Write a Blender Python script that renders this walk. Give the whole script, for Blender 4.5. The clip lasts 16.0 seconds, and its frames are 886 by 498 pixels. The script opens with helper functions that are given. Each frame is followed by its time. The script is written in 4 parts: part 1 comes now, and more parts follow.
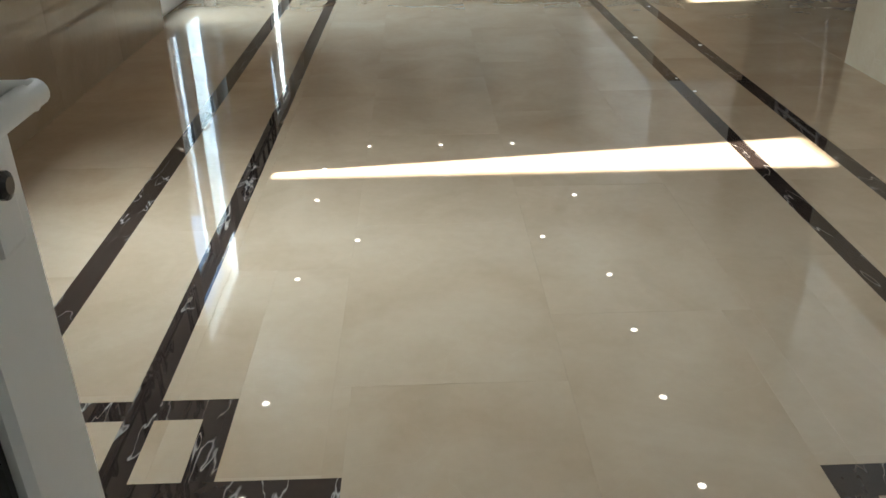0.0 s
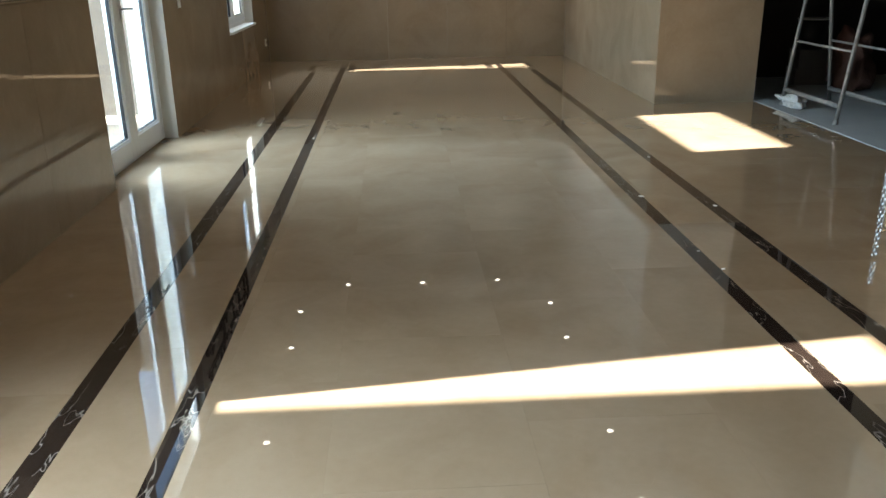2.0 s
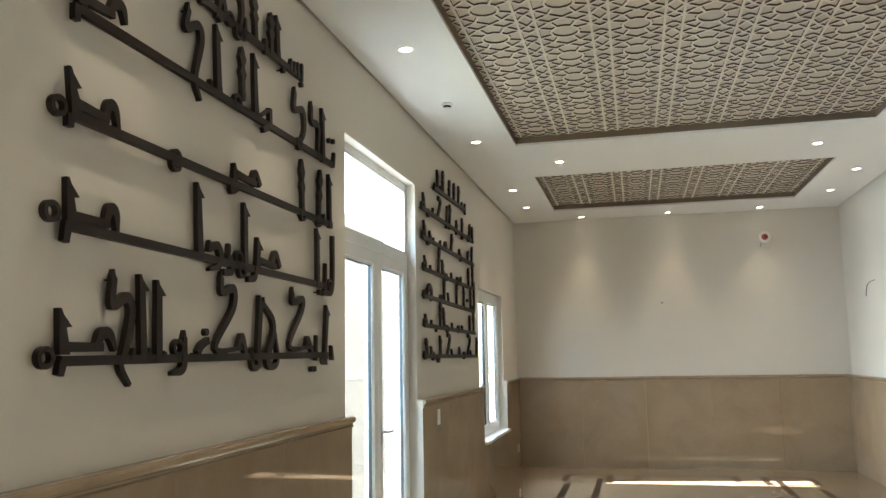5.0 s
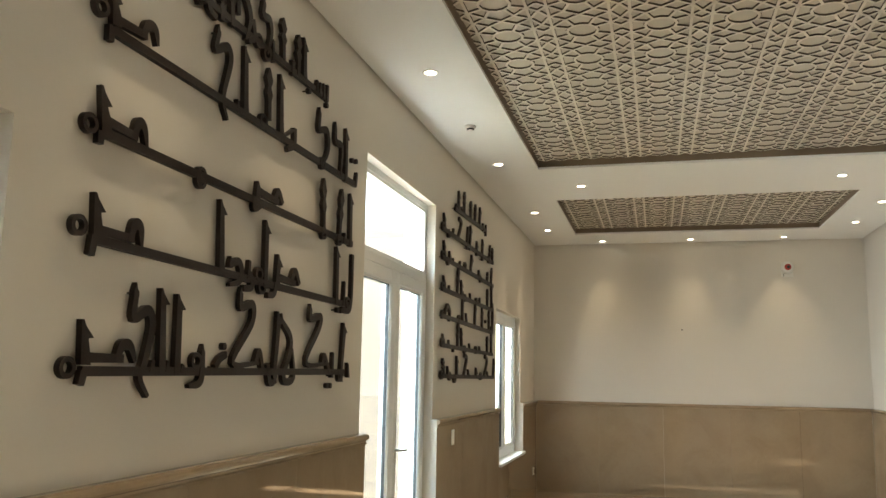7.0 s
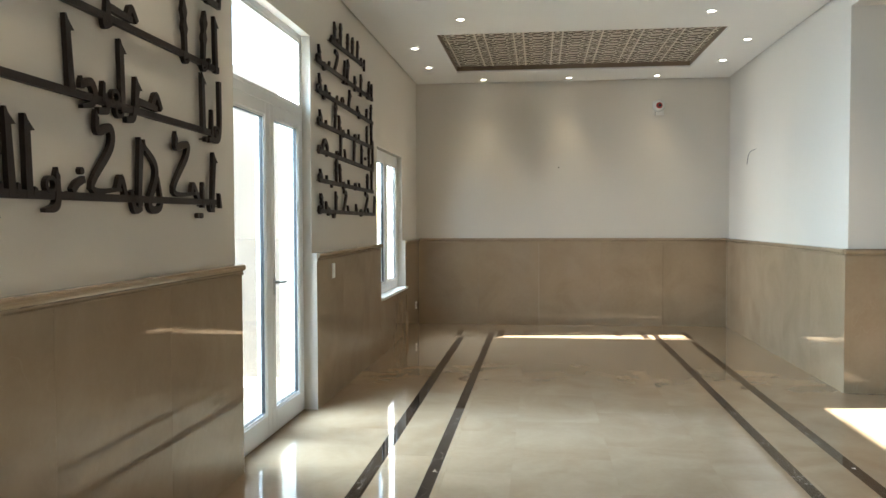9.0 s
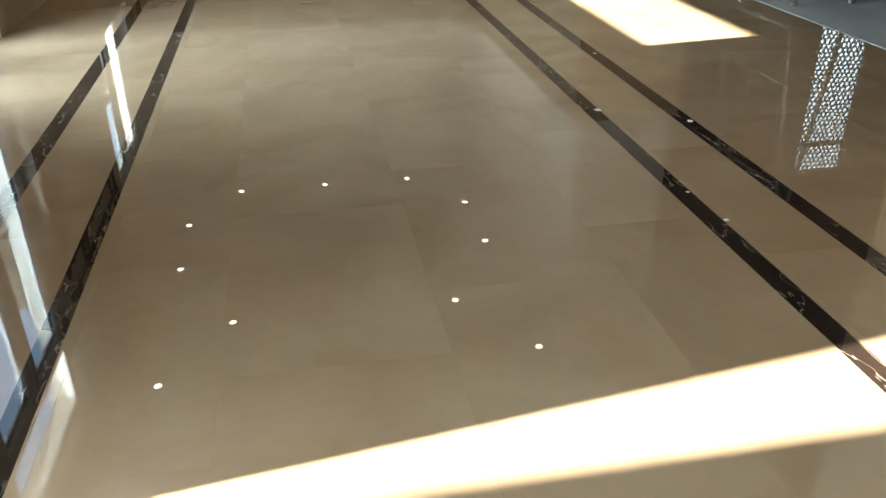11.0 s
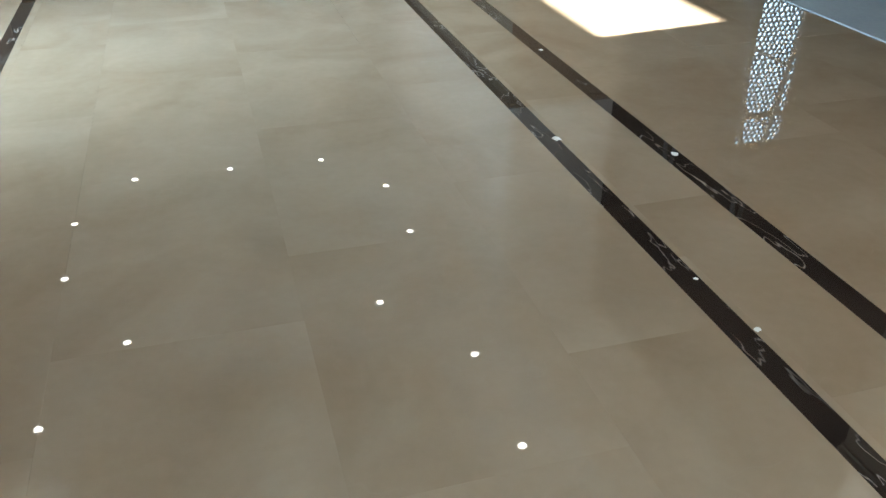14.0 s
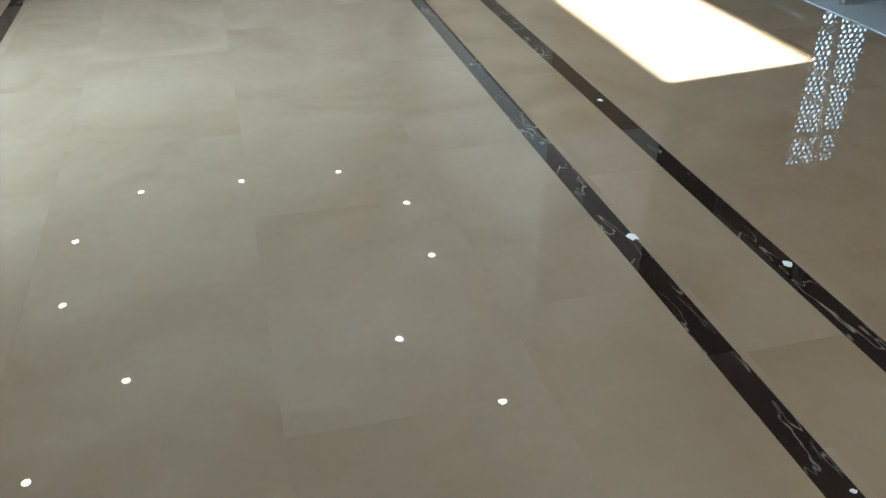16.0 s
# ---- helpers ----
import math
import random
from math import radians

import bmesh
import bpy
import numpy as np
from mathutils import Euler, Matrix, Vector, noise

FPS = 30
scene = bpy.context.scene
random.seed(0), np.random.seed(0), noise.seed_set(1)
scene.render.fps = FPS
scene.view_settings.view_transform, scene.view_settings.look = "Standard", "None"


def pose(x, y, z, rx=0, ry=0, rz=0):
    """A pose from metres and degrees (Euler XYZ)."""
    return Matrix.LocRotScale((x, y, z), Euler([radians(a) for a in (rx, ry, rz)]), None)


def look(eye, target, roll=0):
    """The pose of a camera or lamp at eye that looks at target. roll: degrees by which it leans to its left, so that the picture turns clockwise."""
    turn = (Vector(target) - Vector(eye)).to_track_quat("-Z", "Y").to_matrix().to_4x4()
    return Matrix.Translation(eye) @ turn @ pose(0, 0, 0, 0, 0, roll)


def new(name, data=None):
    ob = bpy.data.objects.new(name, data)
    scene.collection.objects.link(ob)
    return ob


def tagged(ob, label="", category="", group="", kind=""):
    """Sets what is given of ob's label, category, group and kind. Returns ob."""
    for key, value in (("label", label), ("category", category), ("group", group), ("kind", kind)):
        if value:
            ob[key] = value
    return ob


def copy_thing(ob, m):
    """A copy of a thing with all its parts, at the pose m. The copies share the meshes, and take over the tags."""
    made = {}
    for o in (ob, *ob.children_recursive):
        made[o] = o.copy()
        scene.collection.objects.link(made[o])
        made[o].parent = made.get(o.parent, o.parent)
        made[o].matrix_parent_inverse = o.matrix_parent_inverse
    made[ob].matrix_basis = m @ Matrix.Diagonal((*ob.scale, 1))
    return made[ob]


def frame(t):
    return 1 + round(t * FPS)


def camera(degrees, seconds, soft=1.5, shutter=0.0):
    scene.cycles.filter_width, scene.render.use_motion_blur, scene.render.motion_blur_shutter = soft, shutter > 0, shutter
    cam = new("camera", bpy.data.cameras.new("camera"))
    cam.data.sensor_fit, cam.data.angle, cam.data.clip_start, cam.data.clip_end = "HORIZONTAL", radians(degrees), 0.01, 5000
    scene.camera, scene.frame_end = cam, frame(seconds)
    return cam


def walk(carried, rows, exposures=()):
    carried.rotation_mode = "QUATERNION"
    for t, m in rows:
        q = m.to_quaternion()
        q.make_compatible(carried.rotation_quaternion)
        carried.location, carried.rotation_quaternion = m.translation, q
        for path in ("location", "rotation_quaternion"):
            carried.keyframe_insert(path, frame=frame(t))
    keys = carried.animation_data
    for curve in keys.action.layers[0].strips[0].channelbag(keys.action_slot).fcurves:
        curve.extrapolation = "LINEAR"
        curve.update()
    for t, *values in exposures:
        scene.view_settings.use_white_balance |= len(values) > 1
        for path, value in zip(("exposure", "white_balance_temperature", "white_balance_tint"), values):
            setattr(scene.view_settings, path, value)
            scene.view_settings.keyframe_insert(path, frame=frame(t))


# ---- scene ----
cam = camera(56.8, 16.0)
PATH = [
    (0, (-0.344, 0.105, 1.24), (-0.297, 1.879, 0.317), -0.7),
    (0.5, (-0.357, 0.276, 1.265), (-0.337, 2.095, 0.432), -1.3),
    (1, (-0.318, 0.496, 1.295), (-0.343, 2.342, 0.526), -1.5),
    (1.5, (-0.316, 0.684, 1.282), (-0.285, 2.539, 0.533), -0.6),
    (2, (-0.351, 0.866, 1.303), (-0.248, 2.751, 0.64), -0.9),
    (2.5, (-0.356, 1.052, 1.303), (-0.323, 2.968, 0.728), -1.2),
    (3, (-0.291, 1.262, 1.353), (-0.343, 3.207, 0.889), -1.3),
    (3.5, (-0.312, 1.368, 1.386), (-0.577, 3.324, 1.064), -2.0),
    (4, (-0.445, 1.452, 1.441), (-0.87, 3.404, 1.341), -2.5),
    (4.5, (-0.535, 1.464, 1.502), (-0.962, 3.411, 1.673), -1.6),
    (6.8, (-0.49, 1.404, 1.553), (-1.047, 3.297, 1.881), 0.9),
    (7, (-0.495, 1.419, 1.542), (-0.994, 3.333, 1.842), 1.0),
    (7.5, (-0.497, 1.419, 1.531), (-0.885, 3.363, 1.796), 1.0),
    (8, (-0.51, 1.396, 1.517), (-0.866, 3.348, 1.772), 1.1),
    (8.5, (-0.489, 1.377, 1.504), (-0.818, 3.342, 1.681), 1.1),
    (9, (-0.417, 1.412, 1.438), (-0.651, 3.397, 1.37), -0.2),
    (9.5, (-0.414, 1.615, 1.323), (-0.387, 3.564, 0.874), -0.2),
    (10, (-0.389, 1.821, 1.294), (-0.304, 3.692, 0.594), -0.7),
    (10.2, (-0.367, 1.816, 1.276), (-0.277, 3.653, 0.49), -0.8),
    (12.3, (-0.249, 2.29, 1.197), (0.477, 3.88, 0.223), 1.6),
    (12.5, (-0.208, 2.362, 1.226), (0.492, 3.979, 0.279), 1.5),
    (13, (-0.161, 2.496, 1.227), (0.538, 4.115, 0.284), 2.1),
    (13.5, (-0.14, 2.722, 1.213), (0.448, 4.346, 0.204), 0.1),
    (14, (-0.134, 2.856, 1.211), (0.357, 4.49, 0.167), 0.5),
    (14.5, (-0.027, 3.073, 1.206), (0.309, 4.746, 0.163), 0.5),
    (15, (0.034, 3.257, 1.202), (0.476, 4.914, 0.173), 2.4),
    (15.5, (0.037, 3.449, 1.223), (0.604, 5.068, 0.194), 0.2),
    (16, (-0.001, 3.589, 1.222), (0.446, 5.218, 0.151), 0.6),
]
EXPOSURES = [(0.0, 3.35, 6500, 7), (2.0, 3.05, 6700, 7), (3.0, 3.45, 6600, 7), (4.5, 3.75, 6500, 6), (6.8, 3.7, 8300, 8), (7.0, 3.7, 7700, 8), (7.5, 3.8, 6700, 7), (8.5, 3.8, 6500, 7), (9.5, 3.55, 6900, 7),
             (10.2, 3.75, 6400, 5), (12.3, 2.5, 9400, 15), (12.5, 2.55, 9100, 15), (13.0, 3.4, 6900, 6), (14.0, 3.75, 6100, 4), (16.0, 3.65, 6000, 4)]
walk(cam, [(t, look(eye, target, roll)) for t, eye, target, roll in PATH], EXPOSURES)
# ---- world, sun and large lights ----
TRAVEL = Vector((1.0, 0.123, -0.583)).normalized()
world = bpy.data.worlds.new("sky")
world.use_nodes = True
scene.world = world
wn = world.node_tree.nodes
sky = wn.new("ShaderNodeTexSky")
sky.sky_type, sky.sun_disc = "NISHITA", False
sky.sun_elevation, sky.sun_rotation = radians(30), math.atan2(-TRAVEL.x, -TRAVEL.y)
sky.dust_density, sky.air_density = 0.0, 1.0
wn["Background"].inputs["Strength"].default_value = 0.13
world.node_tree.links.new(sky.outputs[0], wn["Background"].inputs["Color"])
sun = new("sun", bpy.data.lights.new("sun", "SUN"))
sun.data.energy, sun.data.angle, sun.data.color = 7.0, radians(0.6), (1.0, 0.995, 0.98)
sun.matrix_world = Matrix.Translation((-8, 3, 8)) @ TRAVEL.to_track_quat("-Z", "Y").to_matrix().to_4x4()


def daylight(name, centre, target, width, height, watts, colour, spread=180):
    """Skylight that falls slantwise into one opening from just outside it."""
    data = bpy.data.lights.new(name, "AREA")
    data.shape, data.size, data.size_y, data.energy, data.color = "RECTANGLE", width, height, watts, colour
    data.spread = radians(spread)
    ob = new(name, data)
    ob.matrix_world = look(centre, target)
    return ob


SKY_TINT = (0.56, 0.77, 1.0)   # open sky
WALL_TINT = (0.665, 0.82, 1.0)   # sky and sunlit ground together
daylight("daylight_door", (-3.18, 6.64, 1.75), (-2.18, 6.78, 1.13), 1.60, 2.60, 26.0, SKY_TINT, 120)
daylight("daylight_window_far", (-2.95, 10.80, 1.62), (-1.95, 10.97, 1.15), 1.60, 1.64, 19.0, WALL_TINT, 150)
daylight("daylight_window_near", (-2.98, 2.45, 1.65), (-1.98, 2.27, 1.02), 1.57, 1.61, 34.0, WALL_TINT, 120)
daylight("daylight_lattice", (5.75, 10.16, 1.7), (5.75, 4, 1.7), 0.66, 2.0, 1.5, (0.55, 0.78, 1.0))


# ---- materials ----
def material(name):
    m = bpy.data.materials.new(name)
    m.use_nodes = True
    return m, m.node_tree.nodes, m.node_tree.links, m.node_tree.nodes["Principled BSDF"]


def surface(name, dark, light, scale=3.0, rough=0.5, rough_vary=0.1, bump=0.05, bump_scale=60.0, detail=6.0, metal=0.0, per_piece=0.0, spec=0.5, stretch=(1, 1, 1)):
    """Two tones mixed by noise at two scales, with fine relief."""
    m, n, l, b = material(name)
    co = n.new("ShaderNodeTexCoord")
    mp = n.new("ShaderNodeMapping")
    mp.inputs["Scale"].default_value = stretch
    l.new(co.outputs["Object"], mp.inputs["Vector"])
    big, fine = n.new("ShaderNodeTexNoise"), n.new("ShaderNodeTexNoise")
    big.inputs["Scale"].default_value, big.inputs["Detail"].default_value = scale, detail
    fine.inputs["Scale"].default_value, fine.inputs["Detail"].default_value = bump_scale, 4
    l.new(mp.outputs[0], big.inputs["Vector"])
    l.new(mp.outputs[0], fine.inputs["Vector"])
    info = n.new("ShaderNodeObjectInfo")
    if per_piece:
        shift = n.new("ShaderNodeVectorMath")
        shift.operation = "MULTIPLY_ADD"
        comb = n.new("ShaderNodeCombineXYZ")
        for k in range(3):
            l.new(info.outputs["Random"], comb.inputs[k])
        shift.inputs[1].default_value = (37, 53, 71)
        l.new(comb.outputs[0], shift.inputs[0])
        l.new(mp.outputs[0], shift.inputs[2])
        l.new(shift.outputs[0], big.inputs["Vector"])
    mix = n.new("ShaderNodeMix")
    mix.data_type = "RGBA"
    mix.inputs[6].default_value, mix.inputs[7].default_value = (*dark, 1), (*light, 1)
    fac = n.new("ShaderNodeMath")
    fac.operation = "MULTIPLY_ADD"
    fac.inputs[1].default_value, fac.inputs[2].default_value = 0.25, 0.0
    half = n.new("ShaderNodeMath")
    half.operation = "MULTIPLY_ADD"
    half.inputs[1].default_value = 0.75
    l.new(fine.outputs["Fac"], fac.inputs[0])
    l.new(big.outputs["Fac"], half.inputs[0])
    l.new(fac.outputs[0], half.inputs[2])
    if per_piece:
        add = n.new("ShaderNodeMath")
        add.operation = "MULTIPLY_ADD"
        add.inputs[1].default_value = per_piece
        l.new(info.outputs["Random"], add.inputs[0])
        sub = n.new("ShaderNodeMath")
        sub.operation = "SUBTRACT"
        sub.inputs[1].default_value = per_piece / 2
        l.new(half.outputs[0], sub.inputs[0])
        l.new(sub.outputs[0], add.inputs[2])
        l.new(add.outputs[0], mix.inputs[0])
    else:
        l.new(half.outputs[0], mix.inputs[0])
    l.new(mix.outputs[2], b.inputs["Base Color"])
    rr = n.new("ShaderNodeMapRange")
    rr.inputs["To Min"].default_value, rr.inputs["To Max"].default_value = max(0.02, rough - rough_vary), rough + rough_vary
    l.new(big.outputs["Fac"], rr.inputs["Value"])
    l.new(rr.outputs[0], b.inputs["Roughness"])
    b.inputs["Metallic"].default_value = metal
    b.inputs["Specular IOR Level"].default_value = spec
    if bump:
        bp = n.new("ShaderNodeBump")
        bp.inputs["Strength"].default_value, bp.inputs["Distance"].default_value = bump, 0.01
        l.new(fine.outputs["Fac"], bp.inputs["Height"])
        l.new(bp.outputs[0], b.inputs["Normal"])
    return m


def polished_marble(name, dark, light, vein, vein_amount, rough, wave, per_piece=0.15, ior=1.62, run=(1, 1, 1), line=0.0022):
    """Polished stone: cloudy tone, thin veins, and a slightly uneven polish."""
    m, n, l, b = material(name)
    co, info = n.new("ShaderNodeTexCoord"), n.new("ShaderNodeObjectInfo")
    comb, shift = n.new("ShaderNodeCombineXYZ"), n.new("ShaderNodeVectorMath")
    shift.operation = "MULTIPLY_ADD"
    shift.inputs[1].default_value = (31, 47, 59)
    for k in range(3):
        l.new(info.outputs["Random"], comb.inputs[k])
    l.new(comb.outputs[0], shift.inputs[0])
    l.new(co.outputs["Object"], shift.inputs[2])
    cloud, grain = n.new("ShaderNodeTexNoise"), n.new("ShaderNodeTexNoise")
    cloud.inputs["Scale"].default_value, cloud.inputs["Detail"].default_value, cloud.inputs["Distortion"].default_value = 2.2, 7, 0.8
    grain.inputs["Scale"].default_value, grain.inputs["Detail"].default_value = 28, 5
    l.new(shift.outputs[0], cloud.inputs["Vector"])
    l.new(shift.outputs[0], grain.inputs["Vector"])
    tone = n.new("ShaderNodeMath")
    tone.operation = "MULTIPLY_ADD"
    tone.inputs[1].default_value = 0.22
    l.new(grain.outputs["Fac"], tone.inputs[0])
    l.new(cloud.outputs["Fac"], tone.inputs[2])
    piece = n.new("ShaderNodeMath")
    piece.operation = "MULTIPLY_ADD"
    piece.inputs[1].default_value = per_piece
    l.new(info.outputs["Random"], piece.inputs[0])
    l.new(tone.outputs[0], piece.inputs[2])
    spread = n.new("ShaderNodeMapRange")
    spread.inputs["From Min"].default_value, spread.inputs["From Max"].default_value = 0.35, 0.95
    l.new(piece.outputs[0], spread.inputs["Value"])
    mix = n.new("ShaderNodeMix")
    mix.data_type = "RGBA"
    mix.inputs[6].default_value, mix.inputs[7].default_value = (*dark, 1), (*light, 1)
    l.new(spread.outputs[0], mix.inputs[0])
    vn = n.new("ShaderNodeTexNoise")
    vn.inputs["Scale"].default_value, vn.inputs["Detail"].default_value, vn.inputs["Distortion"].default_value = 2.2, 3, 0.35
    along = n.new("ShaderNodeMapping")
    along.inputs["Scale"].default_value, along.inputs["Rotation"].default_value = run, (0, 0, radians(14))
    l.new(shift.outputs[0], along.inputs["Vector"])
    l.new(along.outputs[0], vn.inputs["Vector"])
    ramp = n.new("ShaderNodeValToRGB")
    e = ramp.color_ramp.elements
    e[0].position, e[0].color = 0.5 - line, (0, 0, 0, 1)
    e[1].position, e[1].color = 0.5, (1, 1, 1, 1)
    last = e.new(0.5 + line)
    last.color = (0, 0, 0, 1)
    l.new(vn.outputs["Fac"], ramp.inputs[0])
    amount = n.new("ShaderNodeMath")
    amount.operation = "MULTIPLY"
    amount.inputs[1].default_value = vein_amount
    patchy, sparse = n.new("ShaderNodeTexNoise"), n.new("ShaderNodeMapRange")
    patchy.inputs["Scale"].default_value, patchy.inputs["Detail"].default_value = 3.4, 2
    l.new(shift.outputs[0], patchy.inputs["Vector"])
    sparse.inputs["From Min"].default_value, sparse.inputs["From Max"].default_value = 0.42, 0.58
    l.new(patchy.outputs["Fac"], sparse.inputs["Value"])
    thin = n.new("ShaderNodeMath")
    thin.operation = "MULTIPLY"
    l.new(ramp.outputs[0], thin.inputs[0])
    l.new(sparse.outputs[0], thin.inputs[1])
    l.new(thin.outputs[0], amount.inputs[0])
    veined = n.new("ShaderNodeMix")
    veined.data_type = "RGBA"
    veined.inputs[7].default_value = (*vein, 1)
    l.new(amount.outputs[0], veined.inputs[0])
    l.new(mix.outputs[2], veined.inputs[6])
    l.new(veined.outputs[2], b.inputs["Base Color"])
    smear = n.new("ShaderNodeMapRange")
    smear.inputs["To Min"].default_value, smear.inputs["To Max"].default_value = rough * 0.95, rough * 1.05
    l.new(cloud.outputs["Fac"], smear.inputs["Value"])
    l.new(smear.outputs[0], b.inputs["Roughness"])
    b.inputs["IOR"].default_value = ior
    uneven = n.new("ShaderNodeTexNoise")
    uneven.inputs["Scale"].default_value, uneven.inputs["Detail"].default_value = 1.7, 0.5
    l.new(shift.outputs[0], uneven.inputs["Vector"])
    bp = n.new("ShaderNodeBump")
    bp.inputs["Strength"].default_value, bp.inputs["Distance"].default_value = wave, 0.01
    l.new(uneven.outputs["Fac"], bp.inputs["Height"])
    if wave:
        l.new(bp.outputs[0], b.inputs["Normal"])
    return m


BEIGE = polished_marble("beige_marble", (0.268, 0.182, 0.108), (0.360, 0.270, 0.180), (0.38, 0.30, 0.21), 0.10, 0.012, 0.0, 0.05, 1.75)
WALL_STONE = polished_marble("wainscot_marble", (0.285, 0.205, 0.128), (0.375, 0.285, 0.19), (0.42, 0.34, 0.25), 0.2, 0.04, 0.004, 0.12)
DARK_STONE = polished_marble("dark_emperador_marble", (0.009, 0.006, 0.005), (0.034, 0.022, 0.016), (0.60, 0.52, 0.44), 0.45, 0.02, 0.0, 0.25, 1.5, (6.0, 1.5, 1.0), 0.010)
PLASTER = surface("cream_wall_paint", (0.64, 0.60, 0.535), (0.71, 0.67, 0.605), 1.2, 0.75, 0.08, 0.06, 90)
CEILING = surface("white_ceiling_paint", (0.76, 0.76, 0.74), (0.82, 0.82, 0.80), 1.0, 0.8, 0.05, 0.03, 80)
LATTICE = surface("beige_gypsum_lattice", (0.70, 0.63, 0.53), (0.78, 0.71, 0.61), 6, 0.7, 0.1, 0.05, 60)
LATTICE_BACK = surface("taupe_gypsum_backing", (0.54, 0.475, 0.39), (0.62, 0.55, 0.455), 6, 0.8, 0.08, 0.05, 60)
LATTICE_SIDE = surface("dark_lattice_side", (0.07, 0.05, 0.033), (0.12, 0.088, 0.06), 8, 0.8, 0.08, 0.05, 60)
COFFER_SIDE = surface("brown_coffer_edge", (0.16, 0.115, 0.075), (0.22, 0.16, 0.11), 5, 0.6, 0.1, 0.03, 50)
PVC = surface("white_door_frame", (0.76, 0.77, 0.77), (0.82, 0.83, 0.83), 4, 0.32, 0.08, 0.01, 60)
WOOD = surface("dark_stained_wood", (0.011, 0.0065, 0.005), (0.028, 0.016, 0.011), 9, 0.5, 0.1, 0.1, 70, spec=0.35, stretch=(1, 1, 6))
METAL = surface("brushed_metal", (0.5, 0.5, 0.5), (0.62, 0.62, 0.61), 20, 0.32, 0.08, 0.02, 200, metal=1.0)
RUBBER = surface("black_gasket", (0.012, 0.012, 0.012), (0.025, 0.025, 0.025), 10, 0.6, 0.1, 0.02, 80)
WHITE_PLASTIC = surface("white_plastic", (0.74, 0.73, 0.69), (0.80, 0.79, 0.75), 6, 0.4, 0.05, 0.01, 60)
SCREED = surface("dusty_blue_grey_screed", (0.20, 0.215, 0.215), (0.44, 0.46, 0.455), 2.4, 0.75, 0.15, 0.3, 40, 8)
# the dimness of unlit spaces is put into this near-black colour
RAW_DIMMED = surface("raw_block_dimmed", (0.022, 0.018, 0.016), (0.05, 0.04, 0.034), 3, 0.9, 0.05, 0.3, 30)
RENDERED = surface("white_outdoor_render", (0.66, 0.64, 0.60), (0.76, 0.74, 0.70), 2, 0.85, 0.08, 0.2, 50)
GREY_BLOCK = surface("weathered_grey_blockwork", (0.10, 0.095, 0.09), (0.17, 0.16, 0.15), 2, 0.9, 0.05, 0.3, 50)
SAND = surface("pale_outdoor_paving", (0.42, 0.38, 0.32), (0.52, 0.47, 0.40), 1.5, 0.9, 0.05, 0.3, 30)
SCAFFOLD = surface("paint_splashed_steel_tube", (0.04, 0.036, 0.032), (0.30, 0.285, 0.26), 20, 0.6, 0.15, 0.3, 60)
CLOTH = surface("dusty_white_rag", (0.42, 0.41, 0.38), (0.68, 0.67, 0.63), 14, 0.9, 0.05, 0.4, 80)
SACK = surface("red_brown_sacking", (0.07, 0.03, 0.02), (0.15, 0.07, 0.05), 12, 0.9, 0.05, 0.5, 60)
BLACK = surface("black_plastic", (0.008, 0.008, 0.009), (0.02, 0.02, 0.022), 20, 0.35, 0.1, 0.02, 90)
RED = surface("red_plastic_cap", (0.35, 0.02, 0.02), (0.5, 0.04, 0.03), 12, 0.4, 0.1, 0.02, 90)

GLASS, gn, gl, gb = material("window_glass")
clear, gloss, sheen, both = gn.new("ShaderNodeBsdfTransparent"), gn.new("ShaderNodeBsdfGlossy"), gn.new("ShaderNodeLayerWeight"), gn.new("ShaderNodeMixShader")
clear.inputs["Color"].default_value, gloss.inputs["Roughness"].default_value, sheen.inputs["Blend"].default_value = (0.97, 0.99, 0.98, 1), 0.0, 0.5
rise, scaled = gn.new("ShaderNodeMath"), gn.new("ShaderNodeMath")
rise.operation, scaled.operation = "POWER", "MULTIPLY_ADD"
rise.inputs[1].default_value, scaled.inputs[1].default_value, scaled.inputs[2].default_value = 5.0, 0.7, 0.035
gl.new(sheen.outputs["Facing"], rise.inputs[0])
gl.new(rise.outputs[0], scaled.inputs[0])
gl.new(scaled.outputs[0], both.inputs[0])
gl.new(clear.outputs[0], both.inputs[1])
gl.new(gloss.outputs[0], both.inputs[2])
gl.new(both.outputs[0], gn["Material Output"].inputs["Surface"])
LAMP_GLOW, ln, ll, lb = material("lamp_lens")
lb.inputs["Emission Color"].default_value, lb.inputs["Emission Strength"].default_value = (1.0, 0.93, 0.80, 1), 1.9


# ---- building helpers ----
def box(bm, lo, hi):
    x0, y0, z0 = lo
    x1, y1, z1 = hi
    v = [bm.verts.new(p) for p in ((x0, y0, z0), (x1, y0, z0), (x1, y1, z0), (x0, y1, z0), (x0, y0, z1), (x1, y0, z1), (x1, y1, z1), (x0, y1, z1))]
    for f in ((0, 3, 2, 1), (4, 5, 6, 7), (0, 1, 5, 4), (1, 2, 6, 5), (2, 3, 7, 6), (3, 0, 4, 7)):
        bm.faces.new([v[i] for i in f])
    return bm


def boxes(*pairs):
    bm = bmesh.new()
    for lo, hi in pairs:
        box(bm, lo, hi)
    return bm


def soft_box(lo, hi, r=0.004, seg=2):
    bm = boxes((lo, hi))
    bmesh.ops.bevel(bm, geom=bm.edges[:], offset=r, segments=seg, affect="EDGES", profile=0.6)
    return bm


